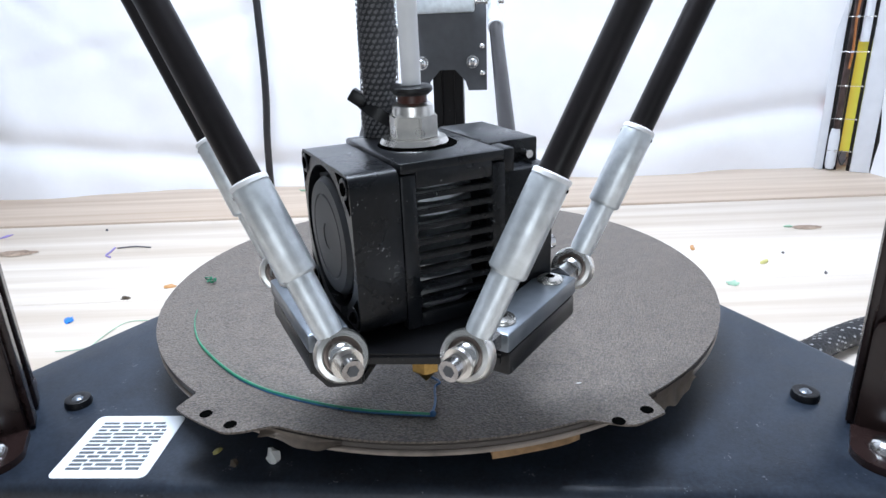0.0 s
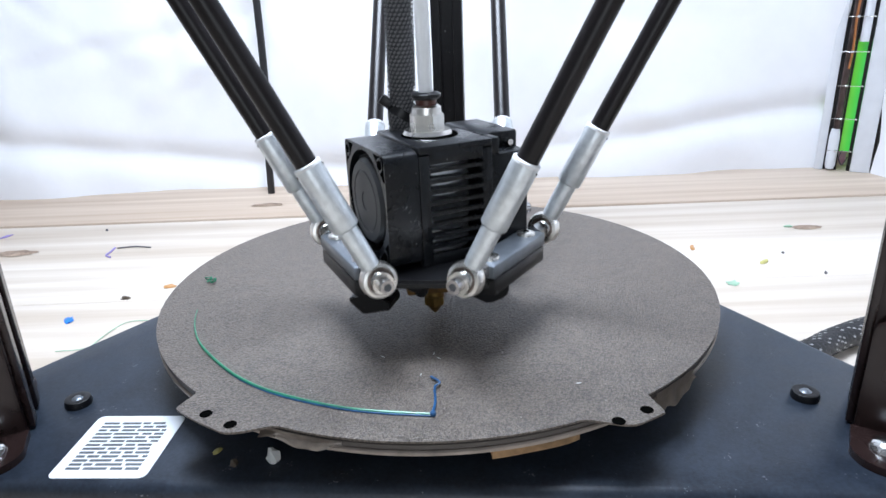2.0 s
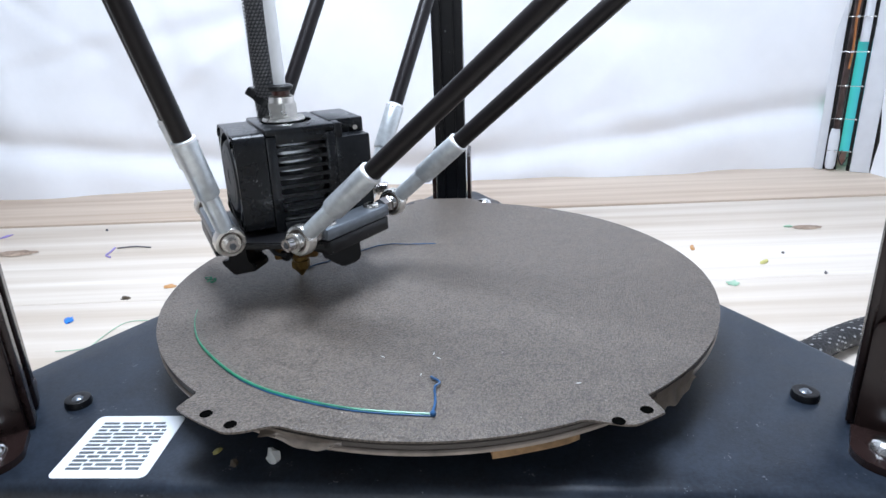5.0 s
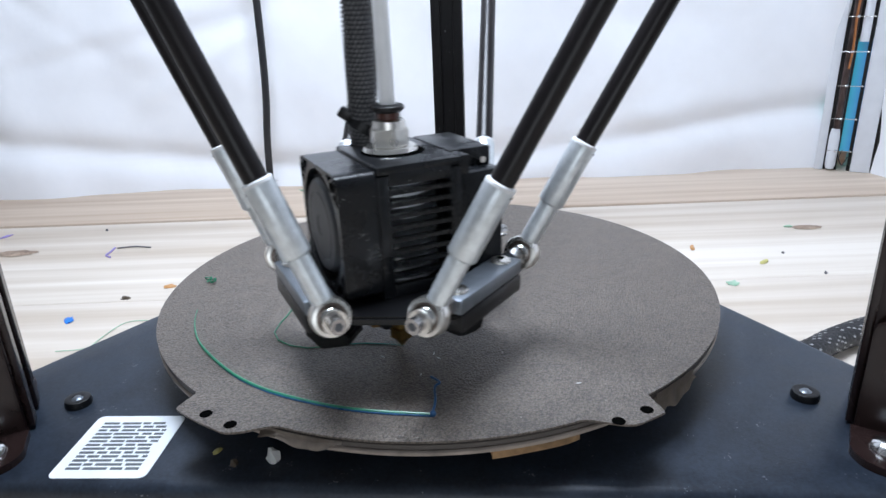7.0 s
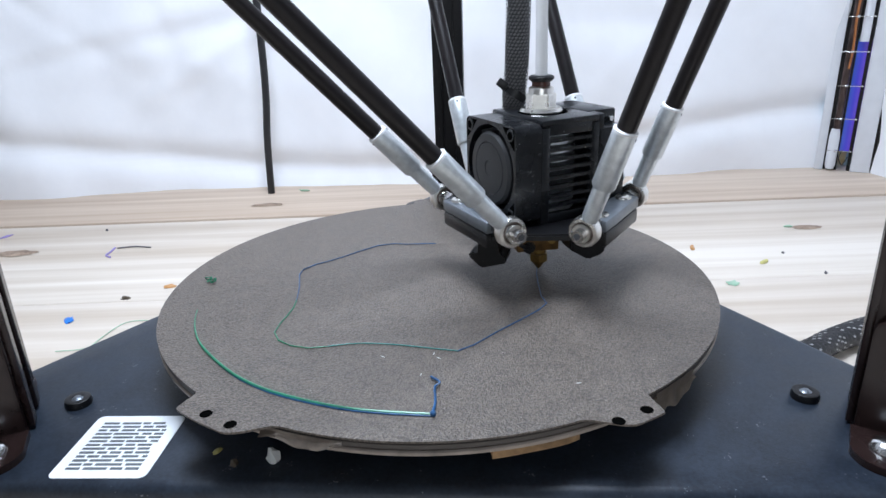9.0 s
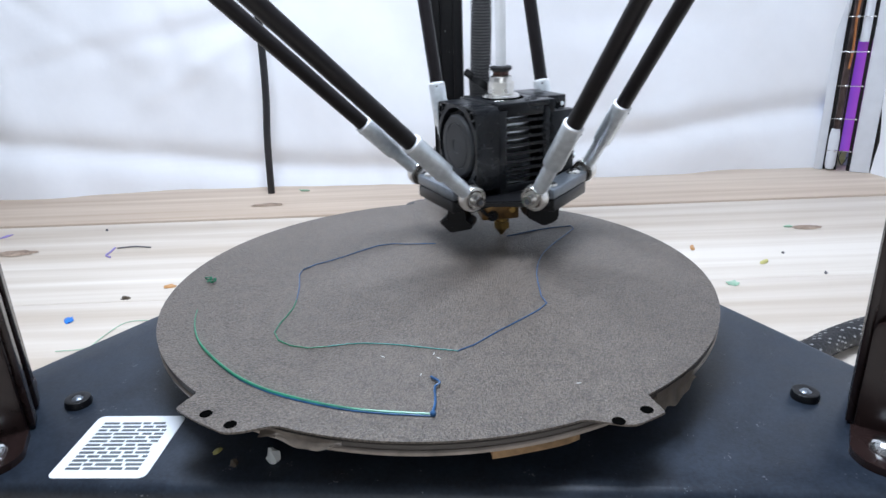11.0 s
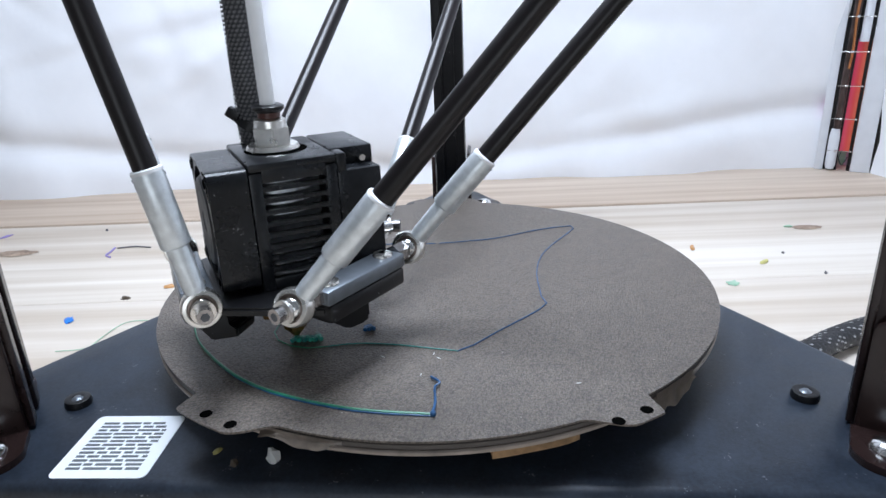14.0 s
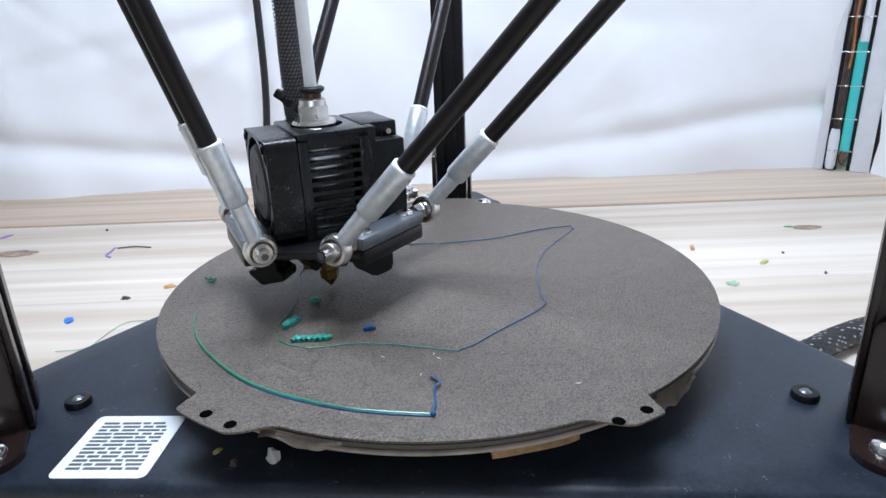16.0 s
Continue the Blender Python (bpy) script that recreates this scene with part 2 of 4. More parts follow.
# nozzle tip in millimetres: seconds, x, y, z
HEAD = [(0, 3.5, -87, 9.2), (0.3, 3.5, -87, 9.4), (0.4, 3.6, -87.4, 12.6), (0.6, 3.6, -87.6, 13), (0.8, 3.8, -85.5, 10.2), (0.9, 3.7, -76, 3.8),
        (1.2, 3.6, -75.2, 3.0), (1.3, 3.6, -75, 2.2), (1.4, 3.4, -71.5, 1.2), (1.5, 3.1, -66.4, 0.6), (2, 1.3, -30.5, 0.5), (2.5, -0.3, 4.3, 0.4),
        (3, -1.9, 36.4, 0.4), (3.5, -4.9, 40.2, 0.4), (4, -27.5, 39.3, 0.4), (4.2, -33.5, 32.5, 0.4), (4.5, -43, 21.5, 0.4), (4.87, -54.4, 9.4, 0.4),
        (5.25, -51.4, -8.8, 0.4), (5.6, -48.8, -25.8, 0.4), (5.98, -50, -43.5, 0.4), (6.15, -45.2, -51.5, 0.4), (6.3, -39.1, -54.4, 0.4),
        (6.5, -30, -53.3, 0.4), (7, -7.1, -52.9, 0.4), (7.5, 12.6, -53.7, 0.4), (8, 29.7, -34.8, 0.4), (8.5, 37.9, -16.1, 0.4), (9, 38.7, 8.2, 0.4),
        (9.2, 40.6, 17.6, 0.4), (9.42, 43, 27.5, 0.4), (10.1, 58, 55.6, 0.4), (10.2, 56, 58.6, 0.4), (10.6, 41.4, 54.8, 0.4), (11.05, 23.4, 47, 0.4),
        (11.3, 12.9, 43.6, 0.4), (11.5, 3.7, 42.4, 0.4), (12, -4.6, 41, 0.4), (12.5, -10.8, 9.4, 0.4), (12.7, -13, 1.5, 0.5), (12.8, -17, -23, 0.5),
        (12.9, -19.3, -40.4, 0.5), (13.2, -20.8, -40.2, 0.5), (13.3, -31.6, -46.6, 0.5), (13.4, -41, -47, 0.5), (13.5, -32.2, -48.4, 0.5),
        (13.6, -36.5, -47, 0.5), (13.7, -35.4, -47.6, 0.5), (13.8, -39.1, -48, 0.5), (13.9, -37.6, -48.4, 0.5), (14, -41.7, -47.6, 0.5),
        (14.1, -33.8, -48.6, 0.5), (14.2, -41.9, -47.5, 0.5), (14.3, -46.8, -41, 0.5), (14.4, -46.2, -41.6, 0.5), (14.5, -46.6, -41.6, 0.5),
        (14.6, -48, -39.4, 0.5), (14.7, -45.5, -41.5, 0.5), (14.8, -47.7, -34.5, 0.5), (14.9, -46, -41.5, 0.5), (15, -47, -36.4, 0.5),
        (15.1, -48, -39, 0.5), (15.2, -46.6, -33, 0.5), (15.3, -47.4, -33, 0.5), (15.4, -43, -20.8, 0.5), (15.5, -42, -20, 0.5),
        (15.6, -43.4, -17, 0.5), (15.8, -42.6, -16, 0.5), (15.9, -42, -14.5, 0.5), (15.96, -39.8, -7.4, 0.5), (16, -39.7, -6.8, 0.5)]


def nozzle(t):
    for a, b in zip(HEAD, HEAD[1:]):
        if t <= b[0] + 1e-9:
            k = (t - a[0]) / (b[0] - a[0])
            return V(*(a[i] + (b[i] - a[i]) * k for i in (1, 2, 3))) / 1000
    return V(*HEAD[-1][1:]) / 1000


TICKS = [i / 10 for i in range(160)] + [15.9667, 16.0]


def arm_pose(name, side, t):
    p = nozzle(t)
    base = p + joint(name, side)
    flat = V(TOWER_AIM[name][0] - p.x, TOWER_AIM[name][1] - p.y, 0)
    d = V(flat.x, flat.y, math.sqrt(ARM ** 2 - flat.length_squared)) / ARM
    a = radians(TOWER_AZ[name])
    x = V(-math.sin(a), math.cos(a), 0)
    x = (x - d * x.dot(d)).normalized()
    y = d.cross(x)
    return Matrix((x, y, d)).transposed().to_4x4(), base, d


def placed_arm(name, side, t):
    m, base, d = arm_pose(name, side, t)
    return Matrix.Translation(base) @ m


def placed_carriage(name, t):
    m, base, d = arm_pose(name, 0, t)
    a = radians(TOWER_AZ[name])
    mid = base + d * ARM
    return Matrix.Translation(mid) @ pose(0, 0, 0, 0, 0, TOWER_AZ[name] - 90)


# ================= setting =================
def cloth_sheet(name, origin, along, height, folds, n, m, label):
    """A hanging sheet: origin, the vector along its foot, its height."""
    bm = B()
    o, u = Vector(origin), Vector(along)
    nrm = V(-u.y, u.x, 0).normalized()
    grid = []
    rnd = random.Random(31)
    creases = []
    for k in range(34):
        lean = radians(rnd.choice((rnd.uniform(-20, 20), rnd.uniform(60, 120), rnd.uniform(-60, 60))))
        creases.append((rnd.uniform(0, u.length), rnd.uniform(0.0, 0.36), math.cos(lean), math.sin(lean), rnd.uniform(0.05, 0.16), rnd.uniform(0.006, 0.014), rnd.uniform(-0.19, 0.19) * folds))
    for i in range(n + 1):
        row = []
        for j in range(m + 1):
            s, z = i / n * u.length, j / m * height
            w = noise.noise((s * 7, z * 3, 1.7)) * folds + noise.noise((s * 19 + z * 6, z * 11, 4.1)) * folds * 0.35
            w += folds * 0.5 * math.exp(-((z - 0.035 - 0.02 * math.sin(s * 7)) / 0.012) ** 2)
            for cs, cz, cx, cy, length, width, deep in creases:
                p, q = (s - cs) * cx + (z - cz) * cy, (z - cz) * cx - (s - cs) * cy
                if abs(p) < length * 2 and abs(q) < width * 3:
                    w += deep * math.exp(-(p / length) ** 2 - (q / width) ** 2)
            row.append(bm.verts.new(o + u * (i / n) + V(0, 0, z) + nrm * w))
        grid.append(row)
    for i in range(n):
        for j in range(m):
            bm.faces.new((grid[i][j], grid[i + 1][j], grid[i + 1][j + 1], grid[i][j + 1]))
    ob = thing(name, bm, M_CLOTH, label, "backdrop", kind="structure")
    md = ob.modifiers.new("thickness", "SOLIDIFY")
    md.thickness = 0.002
    return ob


def build_setting():
    cloth_sheet("wall_back", (-0.75, 0.275, TABLE), (1.060, 0.0787, 0), 0.85, 0.014, 240, 190, "white wrinkled cloth hung behind the machine")
    for nm, o, u in (("wall_left", (-0.75, 0.28, TABLE), (0, -0.6, 0)), ("wall_right", (0.336, 0.362, TABLE), (0.20, -0.75, 0))):
        cloth_sheet(nm, o, u, 0.85, 0.01, 60, 30, "white cloth side of the tent")
    bm = B()
    box(bm, (1.6, 0.75, 0.004), (0, 0.05, 0.80))
    thing("ceiling", bm, M_CLOTH, "white cloth roof of the tent", "ceiling", kind="structure")


def build_table():
    table = holder("work_table", "pale pine plank table with knots and paint specks", "table")
    y = 0.245 - 6 * 0.145
    for k in range(7):
        w = 0.145 if k < 6 else 0.20
        bm = B()
        box(bm, (1.9, w - (0.0010 if k > 4 else 0.0003), 0.024), (0, 0, 0), bevel=0.0014 if k > 4 else 0.0002)
        ob = part("plank", bm, M_PINE_WARM if k == 6 else M_PINE, table)
        ob.matrix_basis = Matrix.Rotation(radians(4.2), 4, "Z") @ pose(0.013 * k, y + w / 2, TABLE - 0.012 + (0.0012 if k == 6 else 0))
        y += w
    for x, y, a, b in ((-0.2987, 0.1645, 0.014, 0.0055), (0.2305, 0.1967, 0.0095, 0.0045), (-0.1564, 0.265, 0.014, 0.0045)):
        bm = lathe(B(), [(0, 0.0004), (0.55, 0.0005), (1.0, 0.0002)], seg=28)
        for v in bm.verts:
            v.co.x, v.co.y = v.co.x * a * (1 + 0.35 * noise.noise(v.co * 3 + V(x * 9, 0, 0))), v.co.y * b * (1 + 0.4 * noise.noise(v.co * 2.5 + V(0, x * 7, 0)))
        k = part("knot", bm, M_KNOT, table, "brown knot in the pine")
        k.matrix_basis = pose(x, y, TABLE + (0.0014 if y > 0.24 else 0.0001), 0, 0, 4)
    return table


build_setting()
build_table()


# ================= machine base =================
def tri_outline(side, cut, front=None, grow=0.0):
    """A triangle with its corners cut off square to the towers; side: distance of the long edges, cut: of the short ones."""
    pts = []
    for az in (210, 330, 90):
        for s in (-1, 1):
            a = radians(az)
            n = radians(az + s * 60)
            # meets: p.n = side, p.a = cut
            d1 = (math.cos(a), math.sin(a), cut + grow)
            d2 = (math.cos(n), math.sin(n), (front if front and abs(((az + s * 60) % 360) - 270) < 1 else side) + grow)
            det = d1[0] * d2[1] - d1[1] * d2[0]
            pts.append(((d1[2] * d2[1] - d1[1] * d2[2]) / det, (d1[0] * d2[2] - d1[2] * d2[0]) / det))
    return pts


def build_base():
    base = holder("printer_base", "black powder-coated metal base of a three-tower printer", "printer base")
    bm = prism(B(), tri_outline(0.1035, 0.185, 0.0975), TABLE + 0.006, BASE)
    es = [e for e in bm.edges]
    bmesh.ops.bevel(bm, geom=es, offset=0.0035, segments=4, affect="EDGES", profile=0.5)
    part("body", bm, M_PLATE, base)
    for az in (210, 330, 90):
        a = radians(az)
        bm = B()
        rod_between(bm, (0.15 * math.cos(a), 0.15 * math.sin(a), TABLE), (0.15 * math.cos(a), 0.15 * math.sin(a), TABLE + 0.008), 0.012)
        part("foot", bm, M_CABLE, base)
    return base


build_base()


def bed_outline(r):
    """A circle with three lugs, each with sloping flanks and rounded corners."""
    lugs = [(232.2, 250.7), (307.6, 294.5), (101.5, 78.8)]
    pts = []
    n = 720
    for k in range(n):
        a = 360 * k / n
        rad = r
        for a0, a1 in lugs:
            lo, hi = min(a0, a1), max(a0, a1)
            steep = 1.6
            if lo < a < hi:
                # steep flank on the a0 side, long slope on the other
                d0, d1 = abs(a - a0), abs(a - a1)
                up = min(1, d0 / steep, d1 / 7.0)
                up = up * up * (3 - 2 * up)
                rad = max(rad, r + 0.0078 * up)
        pts.append((rad * math.cos(radians(a)), rad * math.sin(radians(a))))
    return pts


def build_bed():
    bed = holder("print_bed", "round brown textured print bed on three layers", "print bed")
    bm = prism(B(), bed_outline(0.1), -0.0006, 0)
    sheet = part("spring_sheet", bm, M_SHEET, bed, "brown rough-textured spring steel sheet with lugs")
    for az in (238.6, 243.7, 304.4, 299.3):
        a = radians(az)
        bm = lathe(B(), [(0, 0.00012), (0.0016, 0.00012), (0.0017, 0.00002)], (0.1045 * math.cos(a), 0.1045 * math.sin(a), 0), seg=24)
        part("lug_hole", bm, M_HOLE, sheet, "dark round hole through the lug")
    bm = lathe(B(), [(0, -0.0010), (0.0992, -0.0010), (0.0996, -0.0014), (0.0996, -0.0026), (0.099, -0.003), (0, -0.003)], seg=160)
    part("magnet_pad", bm, M_BED, bed, "dark magnetic pad")
    bm = lathe(B(), [(0, -0.003), (0.0996, -0.003), (0.1000, -0.0034), (0.0998, -0.0044), (0.0985, -0.0048), (0, -0.0052)], seg=160)
    part("heated_plate", bm, M_ALU, bed, "aluminium heated plate")
    bm = lathe(B(), [(0, -0.0052), (0.088, -0.0052), (0.088, -0.0080), (0, -0.0080)], seg=96)
    part("insulation", bm, M_CORK, bed, "brown insulation")
    bm = B()
    edge = [(r, radians(282 + 1.5 * k)) for r, ks in ((0.080, range(11)), (0.0950, range(10, -1, -1))) for k in ks]
    prism(bm, [((r + 0.0012 * math.sin(a * 31)) * math.cos(a), r * math.sin(a)) for r, a in edge], -0.0104, -0.0080)
    part("insulation_flap", bm, M_CORK, bed, "yellow brown insulation flap sticking out")
    for az in (30, 150, 270):
        a = radians(az)
        bm = rod_between(B(), (0.07 * math.cos(a), 0.07 * math.sin(a), -0.0080), (0.07 * math.cos(a), 0.07 * math.sin(a), BASE), 0.005)
        part("bed_post", bm, M_BLACK, bed)
    return bed


build_bed()


# ================= towers =================
TOWER_SHIFT = {"left": -0.0031, "right": 0.0094, "rear": 0.0015}   # along the rail's width


def build_tower(name):
    """Local +y points outwards, +x along the width; the front side of a front tower is the one that faces the open side."""
    az = TOWER_AZ[name]
    m = pose(0, 0, BASE, 0, 0, az - 90) @ pose(-TOWER_SHIFT[name], 0.1463, 0)
    tower = holder("tower", "dark brown rail tower bolted to the black base", "printer tower", "printer towers", at=m)
    h = 0.60
    bm = B()
    box(bm, (0.0165, 0.0165, h), (0, 0.0006, h / 2), bevel=0.0006)
    paint = M_BLACK if name == "rear" else M_BROWN
    rail = part("rail", bm, paint, tower, "slotted aluminium rail")
    for x in (-0.0058, 0.0058):
        part("rail_lip", box(B(), (0.0049, 0.0022, h - 0.002), (x, -0.0083, h / 2), bevel=0.0004), paint, rail)
    for s in (-1, 1):
        pts = [(-0.0072, 0), (0.018, 0), (0.018, 0.034), (-0.0042, 0.034), (-0.0060, 0.0334), (-0.0070, 0.032), (-0.0072, 0.030)]
        bm = prism(B(), pts, -0.001, 0.001)
        bmesh.ops.transform(bm, matrix=Matrix.Translation((s * 0.0101, 0, 0)) @ Matrix(((0, 0, 1, 0), (1, 0, 0, 0), (0, 1, 0, 0), (0, 0, 0, 1))), verts=bm.verts)
        bmesh.ops.bevel(bm, geom=list(bm.edges), offset=0.0004, segments=2, affect="EDGES")
        cheek = part("bracket_cheek", bm, M_BROWN, tower, "dark brown sheet metal bracket")
        out = [(0.0, -0.008), (0.008, -0.0075)] + [(0.0085 + 0.0085 * math.cos(radians(a)), 0.0008 + 0.0085 * math.sin(radians(a))) for a in range(-80, 91, 10)] + [(0.0, 0.0093)]
        bm = prism(B(), [(s * (0.0111 + x), y) for x, y in out], 0.0, 0.0022)
        part("bracket_foot", bm, M_BROWN, cheek)
        bm = lathe(B(), [(0, 0.0022 + 0.0028), (0.0014, 0.0050), (0.0034, 0.0040), (0.0042, 0.0024), (0.0042, 0.0022), (0, 0.0022)], (s * 0.0188, 0.0008, 0))
        part("foot_screw", bm, M_STEEL, cheek, "silver domed screw")
    return tower


for nm in ("left", "right", "rear"):
    build_tower(nm)


# ================= moving parts =================
def build_arm():
    arm = holder("diagonal_arm", "black carbon rod with silver ball joint ends", "printer arm", "diagonal arms")
    for flip, z0 in ((1, 0.0), (-1, ARM)):
        def at(h):
            return (0, 0, z0 + flip * h)
        ring = lathe(B(), [(0.0036, -0.0019), (0.0039, -0.0023), (0.0048, -0.0021), (0.0052, -0.0012), (0.0052, 0.0012), (0.0048, 0.0021), (0.0039, 0.0023), (0.0036, 0.0019), (0.0036, -0.0019)], at(0), (1, 0, 0), 36)
        part("joint_ring", ring, M_NICKEL, arm, "silver rod end ring")
        liner = lathe(B(), [(0.0028, -0.0014), (0.0032, -0.0017), (0.0036, -0.0016), (0.0036, 0.0016), (0.0032, 0.0017), (0.0028, 0.0014), (0.0028, -0.0014)], at(0), (1, 0, 0), 32)
        part("joint_liner", liner, M_LINER, arm, "dark bronze liner")
        for side in (-1, 1):
            part("pin_hole", lathe(B(), [(0, 0.0001), (0.0004, 0.0001), (0.0004, 0)], (0, side * 0.00382, z0 + flip * 0.0350), (0, side, 0), 10), M_HOLE, arm)
        part("joint_ball", ball(B(), at(0), 0.0033), M_STEEL, arm, "polished steel ball")
        sh = lathe(B(), [(0.0, 0.0044), (0.0026, 0.0044), (0.0028, 0.0062), (0.0029, 0.0168), (0.0035, 0.0171), (0.0038, 0.0176), (0.0038, 0.0352), (0.0036, 0.0362), (0.0030, 0.0364), (0.0, 0.0364)], at(0), (0, 0, flip), 28)
        part("ferrule", sh, M_ZINC, arm, "silver stepped metal ferrule")
        part("ferrule_lip", lathe(B(), [(0.0030, 0.0360), (0.00384, 0.0360), (0.0038, 0.0368), (0.0034, 0.0371), (0.0030, 0.0371)], at(0), (0, 0, flip), 28), M_WHITE, arm, "white glue lip")
    part("shaft", rod_between(B(), (0, 0, 0.036), (0, 0, ARM - 0.036), 0.0030), M_CARBON, arm, "glossy black carbon shaft")
    return arm


def build_carriage():
    """Origin between its two ball joints; +y points out to the rail."""
    c = holder("carriage", "grey steel carriage on a rail with a silver joint block", "printer carriage", "carriages")
    bm = B()
    prism(bm, [(-0.021, -0.045), (-0.011, -0.045), (-0.0095, -0.040), (-0.004, -0.034), (0.004, -0.034), (0.0095, -0.040), (0.011, -0.045), (0.021, -0.045), (0.021, 0.012), (-0.021, 0.012)], 0, 0.003)
    bmesh.ops.transform(bm, matrix=Matrix.Translation((0, 0.0085, 0)) @ Matrix.Rotation(radians(90), 4, "X"), verts=bm.verts)
    part("plate", bm, M_GREYSTEEL, c, "dark grey steel plate")
    bm = B()
    box(bm, (0.030, 0.016, 0.010), (0, -0.0024, 0), bevel=0.001)
    part("joint_block", bm, M_ZINC, c, "silver joint block")
    for s in (-1, 1):
        part("joint_bolt", rod_between(B(), (s * 0.012, 0, 0), (s * 0.030, 0, 0), 0.0016), M_STEEL, c)
        bm = B()
        rod_between(bm, (s * 0.0135, 0.006, -0.030), (s * 0.0135, 0.0035, -0.030), 0.0034)
        ball(bm, (s * 0.0135, 0.0040, -0.030), 0.0028)
        part("wheel_screw", bm, M_STEEL, c)
        for z in (-0.022, -0.036):
            part("screw", ball(B(), (s * 0.0185, 0.0052, z), 0.0016), M_STEEL, c)
    return c


M_GREYSTEEL = mat("grey_steel", (0.10, 0.105, 0.115), 0.45, 0.3)
# box axes of the hot end: u runs from the fan inwards, v away from the slotted side
U30, V30 = V(math.cos(radians(30)), 0.5, 0), V(-0.5, math.cos(radians(30)), 0)
TURN30 = Matrix.Rotation(radians(30), 3, "Z")


def buv(u, v, z):
    return U30 * u + V30 * v + V(0, 0, z)


def build_head():
    """Origin at the nozzle tip."""
    h = holder("extruder_unit", "black hot end with side fan, slotted shroud and brass nozzle", "extruder")
    # effector
    bm = B()
    pts = []
    for az in (210, 330, 90):
        a = radians(az)
        for s in (-1, 1):
            pts.append((0.031 * math.cos(a) - s * 0.0165 * math.sin(a), 0.031 * math.sin(a) + s * 0.0165 * math.cos(a)))
    prism(bm, pts, 0.0216, 0.0240)
    bmesh.ops.bevel(bm, geom=list(bm.edges), offset=0.0006, segments=2, affect="EDGES")
    part("effector_plate", bm, M_BLACK, h, "black triangular effector plate")
    for az in (210, 330, 90):
        a = radians(az)
        R3 = Matrix.Rotation(a - math.pi / 2, 3, "Z")
        c = V(ARM_R * math.cos(a), ARM_R * math.sin(a), 0)
        t = V(-math.sin(a), math.cos(a), 0)
        bm = box(B(), (0.033, 0.0086, 0.0042), c + V(0, 0, 0.0266), R3, 0.0006)
        br = part("arm_bracket", bm, M_BAR, h, "silver bracket bar")
        part("bracket_base", box(B(), (0.032, 0.0086, 0.0052), c + V(0, 0, 0.0218), R3, 0.0008), M_BLACK, br)
        for s in (-1, 1):
            bm = B()
            rod_between(bm, c + t * s * 0.0165 + V(0, 0, ARM_Z), c + t * s * 0.0300 + V(0, 0, ARM_Z), 0.0016)
            rod_between(bm, c + t * s * 0.0165 + V(0, 0, ARM_Z), c + t * s * 0.0215 + V(0, 0, ARM_Z), 0.0031, seg=6)
            rod_between(bm, c + t * s * 0.0270 + V(0, 0, ARM_Z), c + t * s * 0.0312 + V(0, 0, ARM_Z), 0.0021, seg=24)
            part("joint_bolt", bm, M_BOLT, br, "steel joint bolt")
            tip = c + t * s * 0.0312 + V(0, 0, ARM_Z)
            part("bolt_socket", lathe(B(), [(0, -0.0006), (0.0010, -0.0002), (0.0012, 0.0001), (0, 0.0001)], tip, t * s, 6), M_GREYSTEEL, br)
            part("joint_washer", rod_between(B(), c + t * s * 0.0274 + V(0, 0, ARM_Z), c + t * s * 0.0282 + V(0, 0, ARM_Z), 0.0031), M_NICKEL, br)
            bm = B()
            lathe(bm, [(0, 0.0011), (0.0014, 0.0011), (0.0027, 0.0008), (0.0030, 0.0004), (0.0030, 0), (0, 0)], c + t * s * 0.0115 + V(0, 0, 0.02875), seg=20)
            part("screw", bm, M_NICKEL, br)
            part("screw_socket", lathe(B(), [(0, 0.00118), (0.0011, 0.00118), (0.0012, 0.0010)], c + t * s * 0.0115 + V(0, 0, 0.02875), seg=6), M_HOLE, br)
    # shroud with slots
    zc, hz = 0.0408, 0.0336
    shroud = part("shroud", box(B(), (0.0240, 0.0330, 0.0024), buv(0.0014, 0, 0.0589), TURN30, 0.0007), M_HOUSING, h, "black slotted plastic shroud")
    part("back_wall", box(B(), (0.0240, 0.004, hz), buv(0.0014, 0.0145, zc), TURN30, 0.0006), M_HOUSING, shroud)
    part("post", box(B(), (0.0034, 0.0030, hz), buv(-0.0089, -0.0150, zc), TURN30, 0.0005), M_HOUSING, shroud)
    part("post", box(B(), (0.0032, 0.0030, hz), buv(0.0118, -0.0150, zc), TURN30, 0.0005), M_HOUSING, shroud)
    part("slot_rail", box(B(), (0.0175, 0.0024, 0.0040), buv(0.0015, -0.0152, 0.0566), TURN30, 0.0004), M_HOUSING, shroud)
    part("slot_rail", box(B(), (0.0175, 0.0024, 0.0034), buv(0.0015, -0.0152, 0.0257), TURN30, 0.0004), M_HOUSING, shroud)
    pitch, thin, wide = 0.00325, 0.00062, 0.0089
    lean = Matrix((U30, V(0, 0, 1), -V30)).transposed().to_4x4()
    for k in range(8):
        rad = pitch / 2 - thin
        right = [(wide - rad + rad * math.sin(radians(a)), thin + rad - rad * math.cos(radians(a))) for a in range(0, 91, 18)]
        edge = [(-wide, -pitch / 2)] + [(-x, -z) for x, z in right[::-1]] + [(x, -z) for x, z in right] + [(wide, -pitch / 2), (wide, pitch / 2)] + right[::-1] + [(-x, z) for x, z in right] + [(-wide, pitch / 2)]
        bm = prism(B(), edge, -0.0010, 0.0010)
        bmesh.ops.remove_doubles(bm, verts=bm.verts, dist=1e-6)
